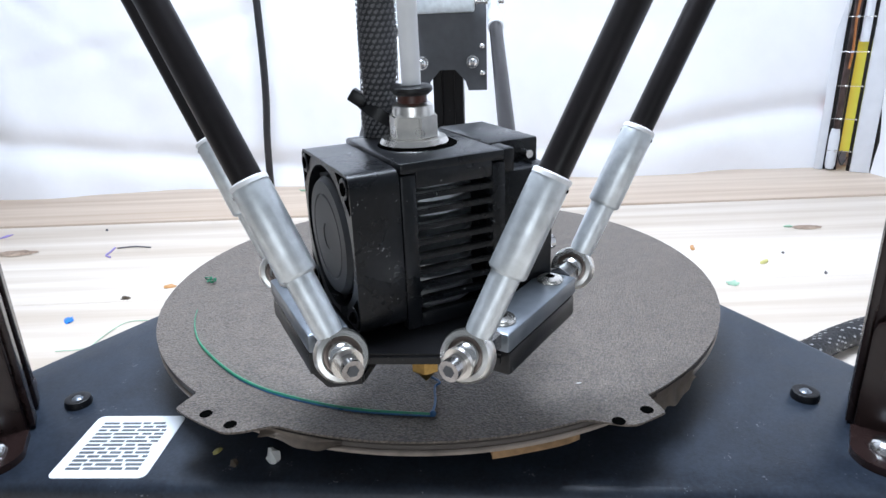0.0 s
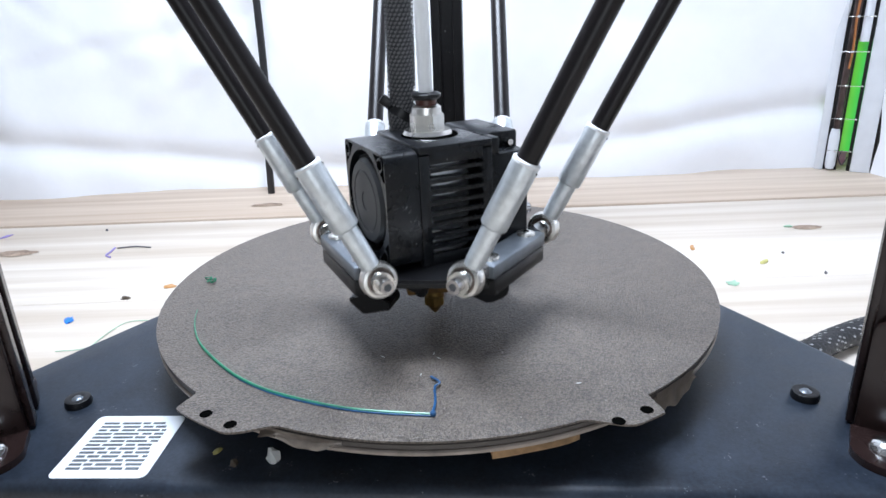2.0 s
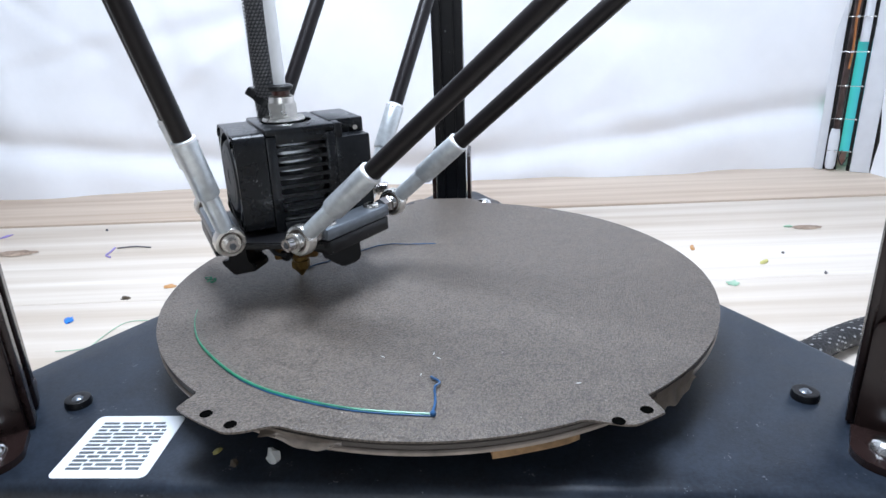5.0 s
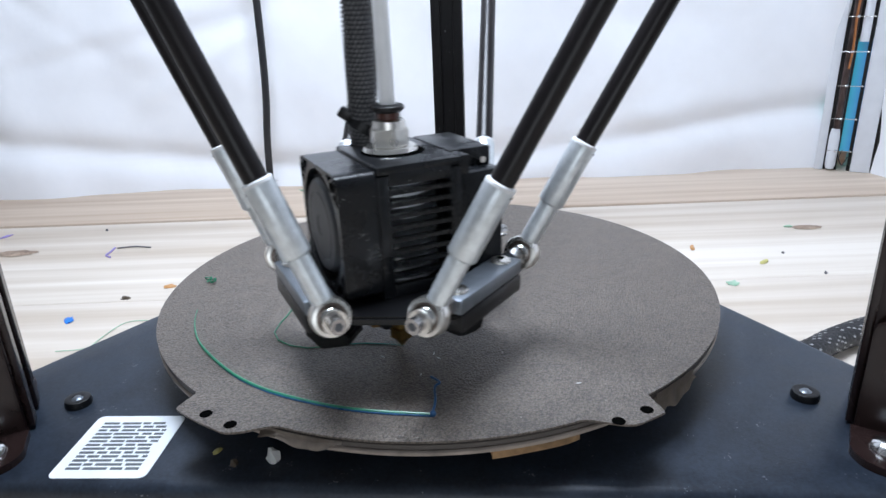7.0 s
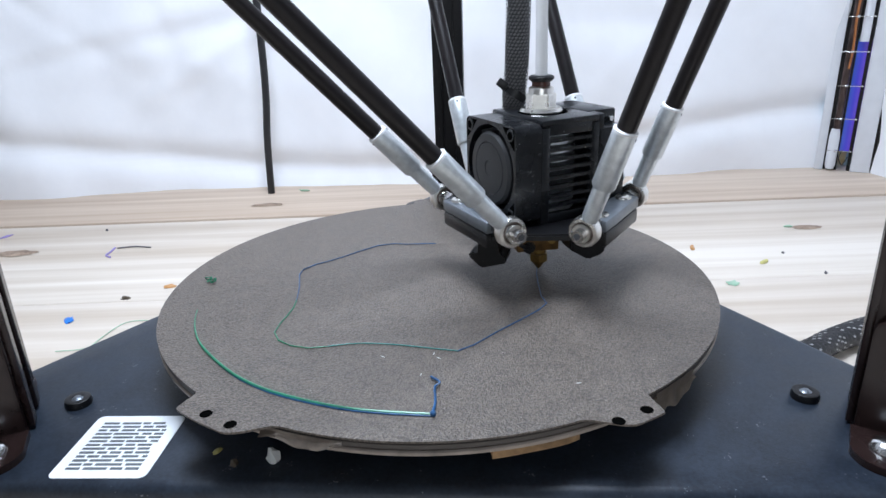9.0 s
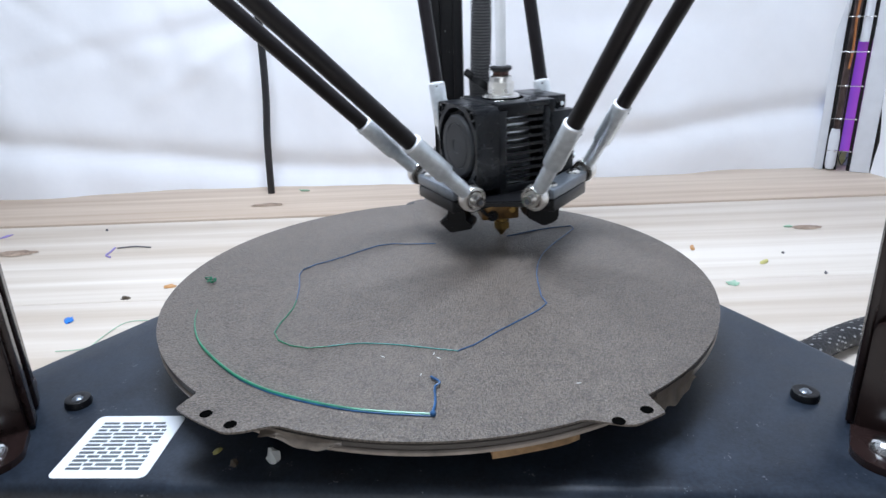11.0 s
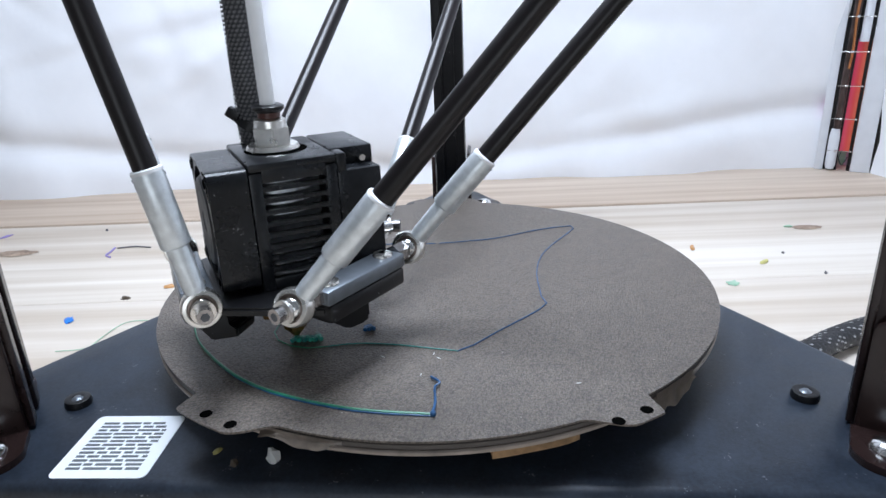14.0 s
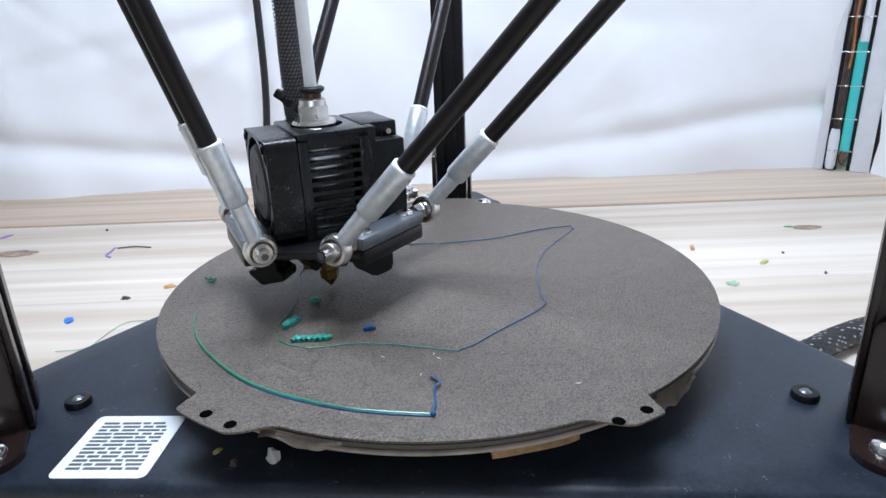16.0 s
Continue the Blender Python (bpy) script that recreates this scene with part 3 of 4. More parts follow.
        bmesh.ops.bevel(bm, geom=[e for e in bm.edges if len(e.link_faces) == 2 and abs(e.verts[0].co.z - e.verts[1].co.z) < 1e-6], offset=0.00022, segments=2, affect="EDGES")
        bmesh.ops.transform(bm, matrix=Matrix.Translation(buv(0.0015, -0.0153, 0.0528 - k * pitch)) @ lean, verts=bm.verts)
        part("slat", bm, M_HOUSING, shroud)
    sink = part("heat_sink", rod_between(B(), (0, 0, 0.020), (0, 0, 0.058), 0.0045), M_GREYSTEEL, h, "finned metal heat sink behind the slots")
    for k in range(10):
        part("fin", lathe(B(), [(0.0040, 0), (0.0122, 0), (0.0122, 0.0010), (0.0040, 0.0010), (0.0040, 0)], buv(-0.0005, -0.0010, 0.0265 + k * 0.0030), seg=28), M_ZINC, sink)
    part("top_recess", lathe(B(), [(0, 0.06018), (0.0088, 0.06018), (0.0089, 0.06008)], (0.0006, 0.0004, 0), seg=32), M_HOLE, shroud, "dark round opening in the top")
    bm = B()
    box(bm, (0.0130, 0.0316, 0.0310), buv(0.0202, 0.0005, 0.0395), TURN30, 0.0008)
    box(bm, (0.0130, 0.0250, 0.0060), buv(0.0202, 0.0038, 0.0571), TURN30, 0.0007)
    box(bm, (0.0030, 0.0060, 0.0058), buv(0.0152, -0.0120, 0.0570), TURN30, 0.0007)
    part("rear_housing", bm, M_HOUSING, h)
    part("housing_screw", rod_between(B(), buv(0.0225, -0.0118, 0.0570), buv(0.0225, -0.0080, 0.0570), 0.0009), M_STEEL, h)
    part("side_screw", rod_between(B(), buv(0.026, -0.009, 0.034), buv(0.031, -0.009, 0.034), 0.0018), M_STEEL, h)
    # fan
    bm = B()
    n, s, r = 96, 0.0168, 0.0156
    front, back = -0.0212, -0.0110
    ring = {}
    for x in (front, back):
        sq, ci = [], []
        for k in range(n):
            a = k * math.tau / n + math.tau / n / 2
            c, q = math.cos(a), math.sin(a)
            f = 1 / (abs(c) ** 16 + abs(q) ** 16) ** (1 / 16)
            sq.append(bm.verts.new(buv(x, s * f * c, 0.0424 + s * f * q)))
            ci.append(bm.verts.new(buv(x, r * c, 0.0424 + r * q)))
        ring[x] = (sq, ci)
    for k in range(n):
        j = (k + 1) % n
        (s0, c0), (s1, c1) = ring[front], ring[back]
        bm.faces.new((s0[k], s0[j], c0[j], c0[k]))
        bm.faces.new((s1[k], s1[j], c1[j], c1[k]))
        bm.faces.new((s0[k], s0[j], s1[j], s1[k]))
        bm.faces.new((c0[k], c0[j], c1[j], c1[k]))
    fan = part("fan", bm, M_HOUSING, h, "black square fan frame")
    bm = B()
    lathe(bm, [(0, 0.0002), (0.0028, 0.0002), (0.0030, 0.0004), (0.0090, 0.0004), (0.0093, 0.0001), (0.0096, 0.0004), (0.0122, 0.0003), (0.0131, -0.0008), (0.0131, -0.008), (0, -0.008)], buv(front, 0, 0.0424), -U30, 40)
    part("hub", bm, M_FAN, fan, "grey fan hub")
    for a in (-1, 1):
        for b in (-1, 1):
            bm = B()
            tri = [(0.0160, 0.0088), (0.0160, 0.0154), (0.0154, 0.0160), (0.0088, 0.0160), (0.0112, 0.0134), (0.0134, 0.0112)]
            lo = [bm.verts.new(buv(front - 0.0001, a * p, 0.0424 + b * q)) for p, q in tri]
            hi = [bm.verts.new(v.co + U30 * 0.0003) for v in lo]
            bm.faces.new(lo)
            for i in range(6):
                bm.faces.new((lo[i], lo[(i + 1) % 6], hi[(i + 1) % 6], hi[i]))
            part("corner_pocket", bm, M_HOLE, fan, "dark hollow in the fan corner")
            part("corner_boss", lathe(B(), [(0, 0.0003), (0.0021, 0.0003), (0.0023, 0.0)], buv(front, a * 0.0137, 0.0424 + b * 0.0137), -U30, 20), M_HOUSING, fan)
            part("screw_hole", lathe(B(), [(0, 0.0005), (0.0013, 0.0005), (0.0014, 0.0002)], buv(front, a * 0.0137, 0.0424 + b * 0.0137), -U30, 20), M_HOLE, fan)
    bm = B()
    for k in range(7):
        a = k * math.tau / 7
        d1, d2 = a, a + 0.62
        pts = [buv(front + 0.0014, 0.0095 * math.cos(d1), 0.0424 + 0.0095 * math.sin(d1)), buv(front + 0.0014, 0.0146 * math.cos(d1 + 0.1), 0.0424 + 0.0146 * math.sin(d1 + 0.1)),
               buv(front + 0.006, 0.0146 * math.cos(d2), 0.0424 + 0.0146 * math.sin(d2)), buv(front + 0.006, 0.0095 * math.cos(d2), 0.0424 + 0.0095 * math.sin(d2))]
        lo = [bm.verts.new(p) for p in pts]
        hi = [bm.verts.new(p + U30 * 0.0007) for p in pts]
        bm.faces.new(lo)
        bm.faces.new(hi[::-1])
        for i in range(4):
            bm.faces.new((lo[i], lo[(i + 1) % 4], hi[(i + 1) % 4], hi[i]))
    part("blades", bm, M_FAN, fan)
    # top fitting and tube
    part("washer", lathe(B(), [(0, 0.0602), (0.0072, 0.0602), (0.0076, 0.0607), (0.0070, 0.0618), (0, 0.0618)]), M_NICKEL, h, "silver round flange")
    bm = B()
    rod_between(bm, (0, 0, 0.0616), (0, 0, 0.0668), 0.0055, seg=6)
    bmesh.ops.rotate(bm, cent=(0, 0, 0), matrix=Matrix.Rotation(radians(22), 3, "Z"), verts=bm.verts)
    bmesh.ops.bevel(bm, geom=list(bm.edges), offset=0.0004, segments=2, affect="EDGES")
    lathe(bm, [(0.0, 0.0666), (0.0046, 0.0666), (0.0044, 0.0686), (0.0036, 0.0692), (0, 0.0692)])
    part("hex_fitting", bm, M_NICKEL, h, "nickel hex tube fitting")
    part("fitting_neck", lathe(B(), [(0, 0.069), (0.0032, 0.069), (0.0032, 0.0712), (0, 0.0712)]), mat("red_ring", (0.07, 0.018, 0.010), 0.35), h, "dark red neck ring")
    part("release_collar", lathe(B(), [(0, 0.0708), (0.0036, 0.0708), (0.0045, 0.0716), (0.0045, 0.0724), (0.0038, 0.0729), (0, 0.0729)]), M_BLACK, h, "black release collar")
    pts = smooth_path([(0, 0, 0.070), (-0.0003, 0, 0.10), (-0.0015, 0.003, 0.17), (-0.004, 0.012, 0.30), (-0.004, 0.03, 0.45)], 8)
    part("feed_tube", tube(B(), pts, 0.0021, 16), M_PTFE, h, "white plastic feed tube")
    pts = smooth_path([(-0.0080, 0.012, 0.050), (-0.0092, 0.0115, 0.063), (-0.0082, 0.009, 0.078), (-0.0078, 0.007, 0.12), (-0.0105, 0.010, 0.19), (-0.012, 0.02, 0.30), (-0.012, 0.04, 0.45)], 10)
    sl = part("cable_sleeve", tube(B(), pts, lambda s: 0.0040 + 0.00025 * math.sin(s * 40), 24), M_BRAID, h, "black braided cable sleeve")
    part("weave", weave(pts, 0.0042, 20, 0.0012, 0.40), M_WEAVE, sl, "grey woven threads")["kind"] = "stuff"
    bm = lathe(B(), [(0.0040, -0.0014), (0.0050, -0.0014), (0.0050, 0.0014), (0.0040, 0.0014), (0.0040, -0.0014)], (-0.0090, 0.0108, 0.0655), (0.55, 0.1, 0.85))
    box(bm, (0.004, 0.003, 0.003), (-0.0134, 0.0085, 0.0692), Matrix.Rotation(radians(35), 3, "Y"), 0.0004)
    part("cable_tie", bm, M_BLACK, sl, "black cable tie")
    # hot end below
    block = part("heater_block", box(B(), (0.0165, 0.011, 0.0082), V(-0.0015, 0.002, 0.0120), Matrix.Rotation(radians(12), 3, "Z"), 0.0009), M_BLOCK, h, "brass coloured heater block")
    part("cartridge", rod_between(B(), (-0.0040, -0.0050, 0.0100), (-0.0036, -0.0030, 0.0100), 0.0023), M_BLACK, block, "dark heater cartridge end")
    part("clamp_screw", rod_between(B(), (0.0046, -0.0048, 0.0128), (0.0042, -0.0020, 0.0128), 0.0013), M_BRASS, block, "brass clamp screw")
    part("heater_wire", tube(B(), smooth_path([(-0.0040, -0.0050, 0.0102), (-0.0070, -0.0075, 0.0120), (-0.0100, -0.0070, 0.0165), (-0.0110, -0.0030, 0.0210)], 6), 0.0008, 8), M_CABLE, block, "black heater wire")
    part("wire_cover", box(B(), (0.0110, 0.0045, 0.0042), V(-0.0085, -0.0095, 0.0172), Matrix.Rotation(radians(-18), 3, "Y"), 0.0006), M_BLACK, h, "black cover under the plate")
    part("throat", rod_between(B(), (0, 0, 0.016), (0, 0, 0.024), 0.003), M_STEEL, h)
    bm = lathe(B(), [(0, 0), (0.0005, 0), (0.0028, 0.0030), (0.0030, 0.0034), (0, 0.0034)])
    rod_between(bm, (0, 0, 0.0034), (0, 0, 0.0064), 0.0036, seg=6)
    rod_between(bm, (0, 0, 0.0066), (0, 0, 0.0090), 0.0028)
    part("nozzle", bm, M_BRASS, h, "brass nozzle")
    upright = Matrix(((1, 0, 0, 0), (0, 0, -1, 0), (0, 1, 0, 0), (0, 0, 0, 1)))
    bm = prism(B(), [(-0.0072, 0.0096), (0.0072, 0.0096), (0.0072, -0.0026), (0.0060, -0.0042), (0.0004, -0.0060), (-0.0072, -0.0012)], -0.0055, 0.0055)
    bmesh.ops.bevel(bm, geom=list(bm.edges), offset=0.0007, segments=2, affect="EDGES")
    bmesh.ops.transform(bm, matrix=pose(0.0165, -0.0010, 0.0114, 0, 0, 15) @ upright, verts=bm.verts)
    part("air_duct", bm, M_BLACK, h, "black part-cooling duct")
    bm = prism(B(), [(-0.0036, 0.0110), (0.0036, 0.0110), (0.0036, 0.0012), (0.0066, 0.0006), (0.0066, -0.0022), (-0.0028, -0.0046), (-0.0076, -0.0002), (-0.0070, 0.0012), (-0.0036, 0.0010)], -0.0050, 0.0050)
    bmesh.ops.bevel(bm, geom=list(bm.edges), offset=0.0005, segments=2, affect="EDGES")
    bmesh.ops.transform(bm, matrix=pose(-0.0183, -0.0080, 0.0096, 0, 0, -12) @ upright, verts=bm.verts)
    part("air_duct", bm, M_BLACK, h, "black flared part-cooling duct")
    return h


HEAD_OB = build_head()
ARMS = {}
first = build_arm()
for nm in ("left", "right", "rear"):
    for sd in (-1, 1):
        ARMS[nm, sd] = first if not ARMS else copy_thing(first, Matrix())
CARS = {}
first = build_carriage()
for nm in ("left", "right", "rear"):
    CARS[nm] = first if not CARS else copy_thing(first, Matrix())


# ================= small things on the base =================
def build_sticker():
    st = holder("square_label", "white square label stuck on the black base", "label", at=pose(-0.0859, -0.0804, BASE, 0, 0, 1.2))
    bm = B()
    out = []
    for cx, cy, a0 in ((0.0115, 0.0120, 0), (-0.0115, 0.0120, 90), (-0.0115, -0.0120, 180), (0.0115, -0.0120, 270)):
        out += [(cx + 0.002 * math.cos(radians(a0 + k * 15)), cy + 0.002 * math.sin(radians(a0 + k * 15))) for k in range(7)]
    prism(bm, out, 0.0, 0.0002)
    part("paper", bm, M_LABEL, st)
    rnd = random.Random(12)
    for k in range(13):
        x = -0.0102
        while x < 0.0095:
            w = min(rnd.uniform(0.0022, 0.0075), 0.0102 - x)
            part("printed_bar", box(B(), (w, 0.0009, 0.00008), (x + w / 2, 0.0102 - k * 0.0017, 0.00028)), M_INK, st, "plain dark bar")
            x += w + rnd.uniform(0.0006, 0.0011)
    return st


build_sticker()


def build_base_screw(x, y):
    sc = holder("base_screw", "black washer with a silver screw in the base plate", "screw", "base screws", at=pose(x, y, BASE))
    part("washer", lathe(B(), [(0.0016, 0), (0.0040, 0), (0.0041, 0.0006), (0.0038, 0.0022), (0.0034, 0.0024), (0.0018, 0.0022), (0.0016, 0.0018)]), M_BLACK, sc)
    part("screw_head", lathe(B(), [(0, 0.0027), (0.0010, 0.0026), (0.0019, 0.0019), (0.0020, 0), (0, 0)]), M_BAR, sc, "grey screw")
    return sc


first = build_base_screw(-0.1108, -0.0598)
copy_thing(first, pose(0.1142, -0.0542, BASE))


def crumple(name, at, size, seed, material, label, category="scrap", flat=0.35):
    """A small torn or crumpled scrap."""
    bm = B()
    rnd = random.Random(seed)
    bmesh.ops.create_icosphere(bm, subdivisions=2, radius=1)
    off = V(seed * 1.7, seed * 0.3, 0)
    for v in bm.verts:
        k = 1 + 0.55 * noise.noise(v.co * 1.8 + off) + 0.2 * rnd.uniform(-1, 1)
        v.co = V(v.co.x * size[0] * k, v.co.y * size[1] * k, max(0, (v.co.z + flat) * size[2] * k))
    ob = thing(name, bm, material, label, category)
    ob.matrix_basis = pose(*at, 0, 0, rnd.uniform(0, 180))
    return ob


M_SCRAP = {"white": mat("scrap_white", (0.75, 0.76, 0.74), 0.4), "dark": mat("scrap_dark", (0.10, 0.075, 0.05), 0.6), "yellow": mat("scrap_yellow", (0.50, 0.46, 0.16), 0.5),
           "blue": mat("scrap_blue", (0.01, 0.16, 0.55), 0.4), "purple": mat("scrap_purple", (0.30, 0.24, 0.55), 0.4), "green": mat("scrap_green", (0.32, 0.50, 0.36), 0.4),
           "orange": mat("scrap_orange", (0.55, 0.28, 0.10), 0.5), "grey": mat("scrap_grey", (0.14, 0.13, 0.14), 0.6)}
crumple("plastic_chip", (-0.0395, -0.0858, BASE), (0.0022, 0.0018, 0.0026), 3, M_SCRAP["white"], "white plastic chip lying on the black base")
crumple("dirt_crumb", (-0.0501, -0.0880, BASE), (0.0017, 0.0012, 0.0007), 4, M_SCRAP["dark"], "brown crumb lying on the black base")
crumple("dirt_crumb", (-0.0567, -0.0827, BASE), (0.0015, 0.0009, 0.0005), 5, M_SCRAP["yellow"], "yellow filament crumb on the black base")
for i, (x, y, c, a, b, what) in enumerate(((-0.199, 0.064, "blue", 0.0022, 0.0038, "blue plastic flake"), (-0.1828, 0.0909, "dark", 0.0026, 0.0018, "dark brown crumb"),
        (-0.1641, 0.1068, "orange", 0.0032, 0.0022, "brown orange crumb"), (0.1516, 0.1057, "green", 0.0034, 0.0028, "pale green flake"), (0.1794, 0.1355, "yellow", 0.0016, 0.0036, "yellow flake"),
        (0.1456, 0.160, "orange", 0.0045, 0.0014, "orange shaving"), (0.2192, 0.1983, "green", 0.0026, 0.0014, "green shaving"), (-0.137, 0.3054, "green", 0.004, 0.0018, "pale green shaving"),
        (-0.3295, 0.1986, "purple", 0.0055, 0.0012, "purple shaving"), (0.196, 0.150, "grey", 0.0008, 0.0008, "dark speck"), (0.206, 0.118, "grey", 0.0008, 0.0008, "dark speck"), (-0.26, 0.21, "grey", 0.0012, 0.0009, "dark speck"))):
    crumple("table_scrap", (x, y, TABLE + (0.0014 if y > 0.27 else 0)), (a, b, 0.0010), 20 + i, M_SCRAP[c], what + " lying on the pine table", "scrap")


def curl(name, pts, r, material, label, n=8):
    return thing(name, tube(B(), smooth_path(pts, n), r, 8), material, label, "filament scrap")


T = TABLE + 0.0006
curl("purple_curl", [(-0.2330, 0.172, T), (-0.2318, 0.163, T), (-0.2315, 0.158, T), (-0.2265, 0.154, T)], 0.0006, M_SCRAP["purple"], "purple filament curl on the pine table")
curl("dark_shaving", [(-0.2310, 0.171, T), (-0.2200, 0.174, T), (-0.2080, 0.172, T)], 0.0005, M_SCRAP["grey"], "thin dark filament shaving on the pine table")
curl("green_curl", [(-0.1850, 0.031, T), (-0.1720, 0.034, T), (-0.1700, 0.045, T), (-0.1680, 0.057, T), (-0.1640, 0.062, T), (-0.1560, 0.063, T)], 0.00022, M_SCRAP["green"], "thin pale green filament curl on the pine table")
curl("yellow_thread", [(0.1005, 0.0095, -0.004), (0.1030, 0.0088, -0.008), (0.1040, 0.0060, -0.0120), (0.1030, 0.004, BASE + 0.0004)], 0.0004, M_SCRAP["yellow"], "yellow filament thread on the edge of the base")


def build_tape(name, az0, az1, drop, lift, seed, label):
    """A crumpled strip of tape stuck round the bed's rim, its lower edge torn and standing off."""
    bm = B()
    n, m = 22, 7
    grid = []
    for i in range(n + 1):
        a = radians(az0 + (az1 - az0) * i / n)
        fall = drop * (0.72 + 0.5 * noise.noise((i * 0.16, 1.0, seed))) * (1 - 0.55 * (i / n) ** 3)
        row = []
        for j in range(m + 1):
            k = j / m
            r = 0.1002 + lift * k * k + 0.0006 * noise.noise((i * 0.30, j * 0.5, seed)) * (0.3 + k)
            row.append(bm.verts.new((r * math.cos(a), r * math.sin(a), -0.0010 - fall * k)))
        grid.append(row)
    for i in range(n):
        for j in range(m):
            bm.faces.new((grid[i][j], grid[i + 1][j], grid[i + 1][j + 1], grid[i][j + 1]))
    bmesh.ops.solidify(bm, geom=bm.faces, thickness=0.0002)
    return thing(name, bm, M_TAPE, label, "tape")


build_tape("tape_scrap", 247, 260.5, 0.0034, 0.0013, 2.3, "crumpled beige tape stuck round the rim of the bed")
build_tape("tape_scrap", 309.5, 320, 0.0085, 0.0010, 5.1, "torn grey tape hanging from the rim of the bed")


# ================= cables and the lamp in the corner =================
pts = smooth_path([(0.112, -0.004, -0.0425), (0.148, 0.016, -0.0430), (0.168, 0.031, -0.0440), (0.188, 0.042, -0.0442), (0.212, 0.052, -0.0442), (0.27, 0.077, -0.0442), (0.34, 0.10, -0.0442)], 10)
power = thing("power_cable", tube(B(), pts, 0.0054, 20), M_CABLE, "black braided cable with white flecks on the table", "cable")
part("fleck_weave", weave(pts, 0.0055, 16, 0.0024, 0.22, 0.35), M_FLECK, power, "white threads in the braid")["kind"] = "stuff"
part("thread_weave", weave(pts, 0.0053, 14, 0.0026, 0.42), M_BRAID, power, "grey threads in the braid")["kind"] = "stuff"
pts = smooth_path([(-0.1565, 0.298, 0.42), (-0.1562, 0.298, 0.20), (-0.1560, 0.298, 0.10), (-0.1575, 0.298, 0.04), (-0.1620, 0.299, -0.005), (-0.1648, 0.301, TABLE + 0.001)], 8)
thing("hanging_cable", tube(B(), pts, 0.0029, 14), M_CABLE, "thin black cable hanging before the white cloth", "cable")


def rainbow_material():
    m = bpy.data.materials.new("rainbow_glow")
    m.use_nodes = True
    nt = m.node_tree
    b = nt.nodes["Principled BSDF"]
    tc = nt.nodes.new("ShaderNodeTexCoord")
    gr = nt.nodes.new("ShaderNodeTexGradient")
    gr.gradient_type = "RADIAL"
    hs = nt.nodes.new("ShaderNodeCombineColor")
    hs.mode = "HSV"
    hs.inputs[1].default_value, hs.inputs[2].default_value = 0.90, 0.36
    nt.links.new(tc.outputs["Object"], gr.inputs[0])
    nt.links.new(gr.outputs["Fac"], hs.inputs[0])
    nt.links.new(hs.outputs[0], b.inputs["Base Color"])
    nt.links.new(hs.outputs[0], b.inputs["Emission Color"])
    b.inputs["Emission Strength"].default_value, b.inputs["Roughness"].default_value = 0.6, 0.25
    return m


LAMP_AT = (0.3240, 0.3500)


def build_corner_lamp():
    """White uprights with a dark slot between; in it a pipe, tubes and a made-up glowing drum behind a slit."""
    lampm = holder("corner_lamp", "upright colour lamp between white posts in the corner", "lamp", at=pose(*LAMP_AT, TABLE + 0.0014, 0, 0, -27))
    h = 0.50
    for w, d, x, y, m, what in ((0.0066, 0.008, -0.0150, -0.0070, M_POST, "white upright post"), (0.0140, 0.010, 0.0156, -0.0064, M_POST, "white upright post"),
                                (0.0102, 0.0016, -0.0066, -0.0078, M_BLACK, "dark slot wall"), (0.0026, 0.0016, 0.0070, -0.0078, M_BLACK, "dark slot wall"),
                                (0.0045, 0.010, 0.0252, -0.0050, M_BLACK, "dark gap")):
        part("upright", box(B(), (w, d, h), (x, y, h / 2), bevel=0.0005), m, lampm, what)
    part("back", box(B(), (0.024, 0.0014, h - 0.108), (0, -0.0050, h / 2 + 0.054)), M_BLACK, lampm, "dark back of the slot")
    part("milky_tube", lathe(B(), [(0, 0.002), (0.0030, 0.002), (0.0040, 0.006), (0.0040, 0.030), (0.0030, 0.036), (0, 0.036)], (-0.0066, -0.0130, 0), seg=20), M_POST, lampm, "short white tube")
    part("milky_tube", rod_between(B(), (0.0024, -0.0115, 0.106), (0.0024, -0.0115, h), 0.0033), M_POST, lampm, "milky tube above the glow")
    part("pipe", rod_between(B(), (-0.0060, -0.0120, 0.036), (-0.0060, -0.0120, h), 0.0028), mat("dark_pipe", (0.075, 0.05, 0.045), 0.35, 0.5, 0.5, 120), lampm, "dark metal pipe")
    part("copper_wire", tube(B(), [(-0.0050 + 0.0006 * math.sin(k * 0.9), -0.0146, 0.085 + k * 0.008) for k in range(50)], 0.0010, 8), mat("copper", (0.60, 0.24, 0.10), 0.3, 1.0), lampm, "copper wire")
    part("loop_wire", tube(B(), smooth_path([(0.0006, -0.0125, 0.018), (-0.0010, -0.0150, 0.012), (0.0020, -0.0150, 0.006), (0.0052, -0.0135, 0.013)], 6), 0.0004, 8), M_CABLE, lampm, "thin dark wire loop")
    for k in range(10):
        z = 0.018 + k * 0.0268
        bm = tube(B(), [(-0.0115, -0.0165, z), (0.0080, -0.0165, z)], 0.0003, 8)
        ball(bm, (-0.0045, -0.0168, z), 0.0012, 10)
        ball(bm, (0.0064, -0.0160, z), 0.0008, 10)
        part("clip", bm, M_STEEL, lampm, "thin steel clip")
    return lampm


CORNER = build_corner_lamp()
# added drum of hues; its turning replaces a light tube that changes colour
DRUM = part("hue_drum", rod_between(B(), (0, 0, 0.016), (0, 0, 0.106), 0.0280, seg=128), rainbow_material(), CORNER, "glowing drum of hues standing in for the colour-changing tube")
DRUM.location = (0.0022, 0.0215, 0)


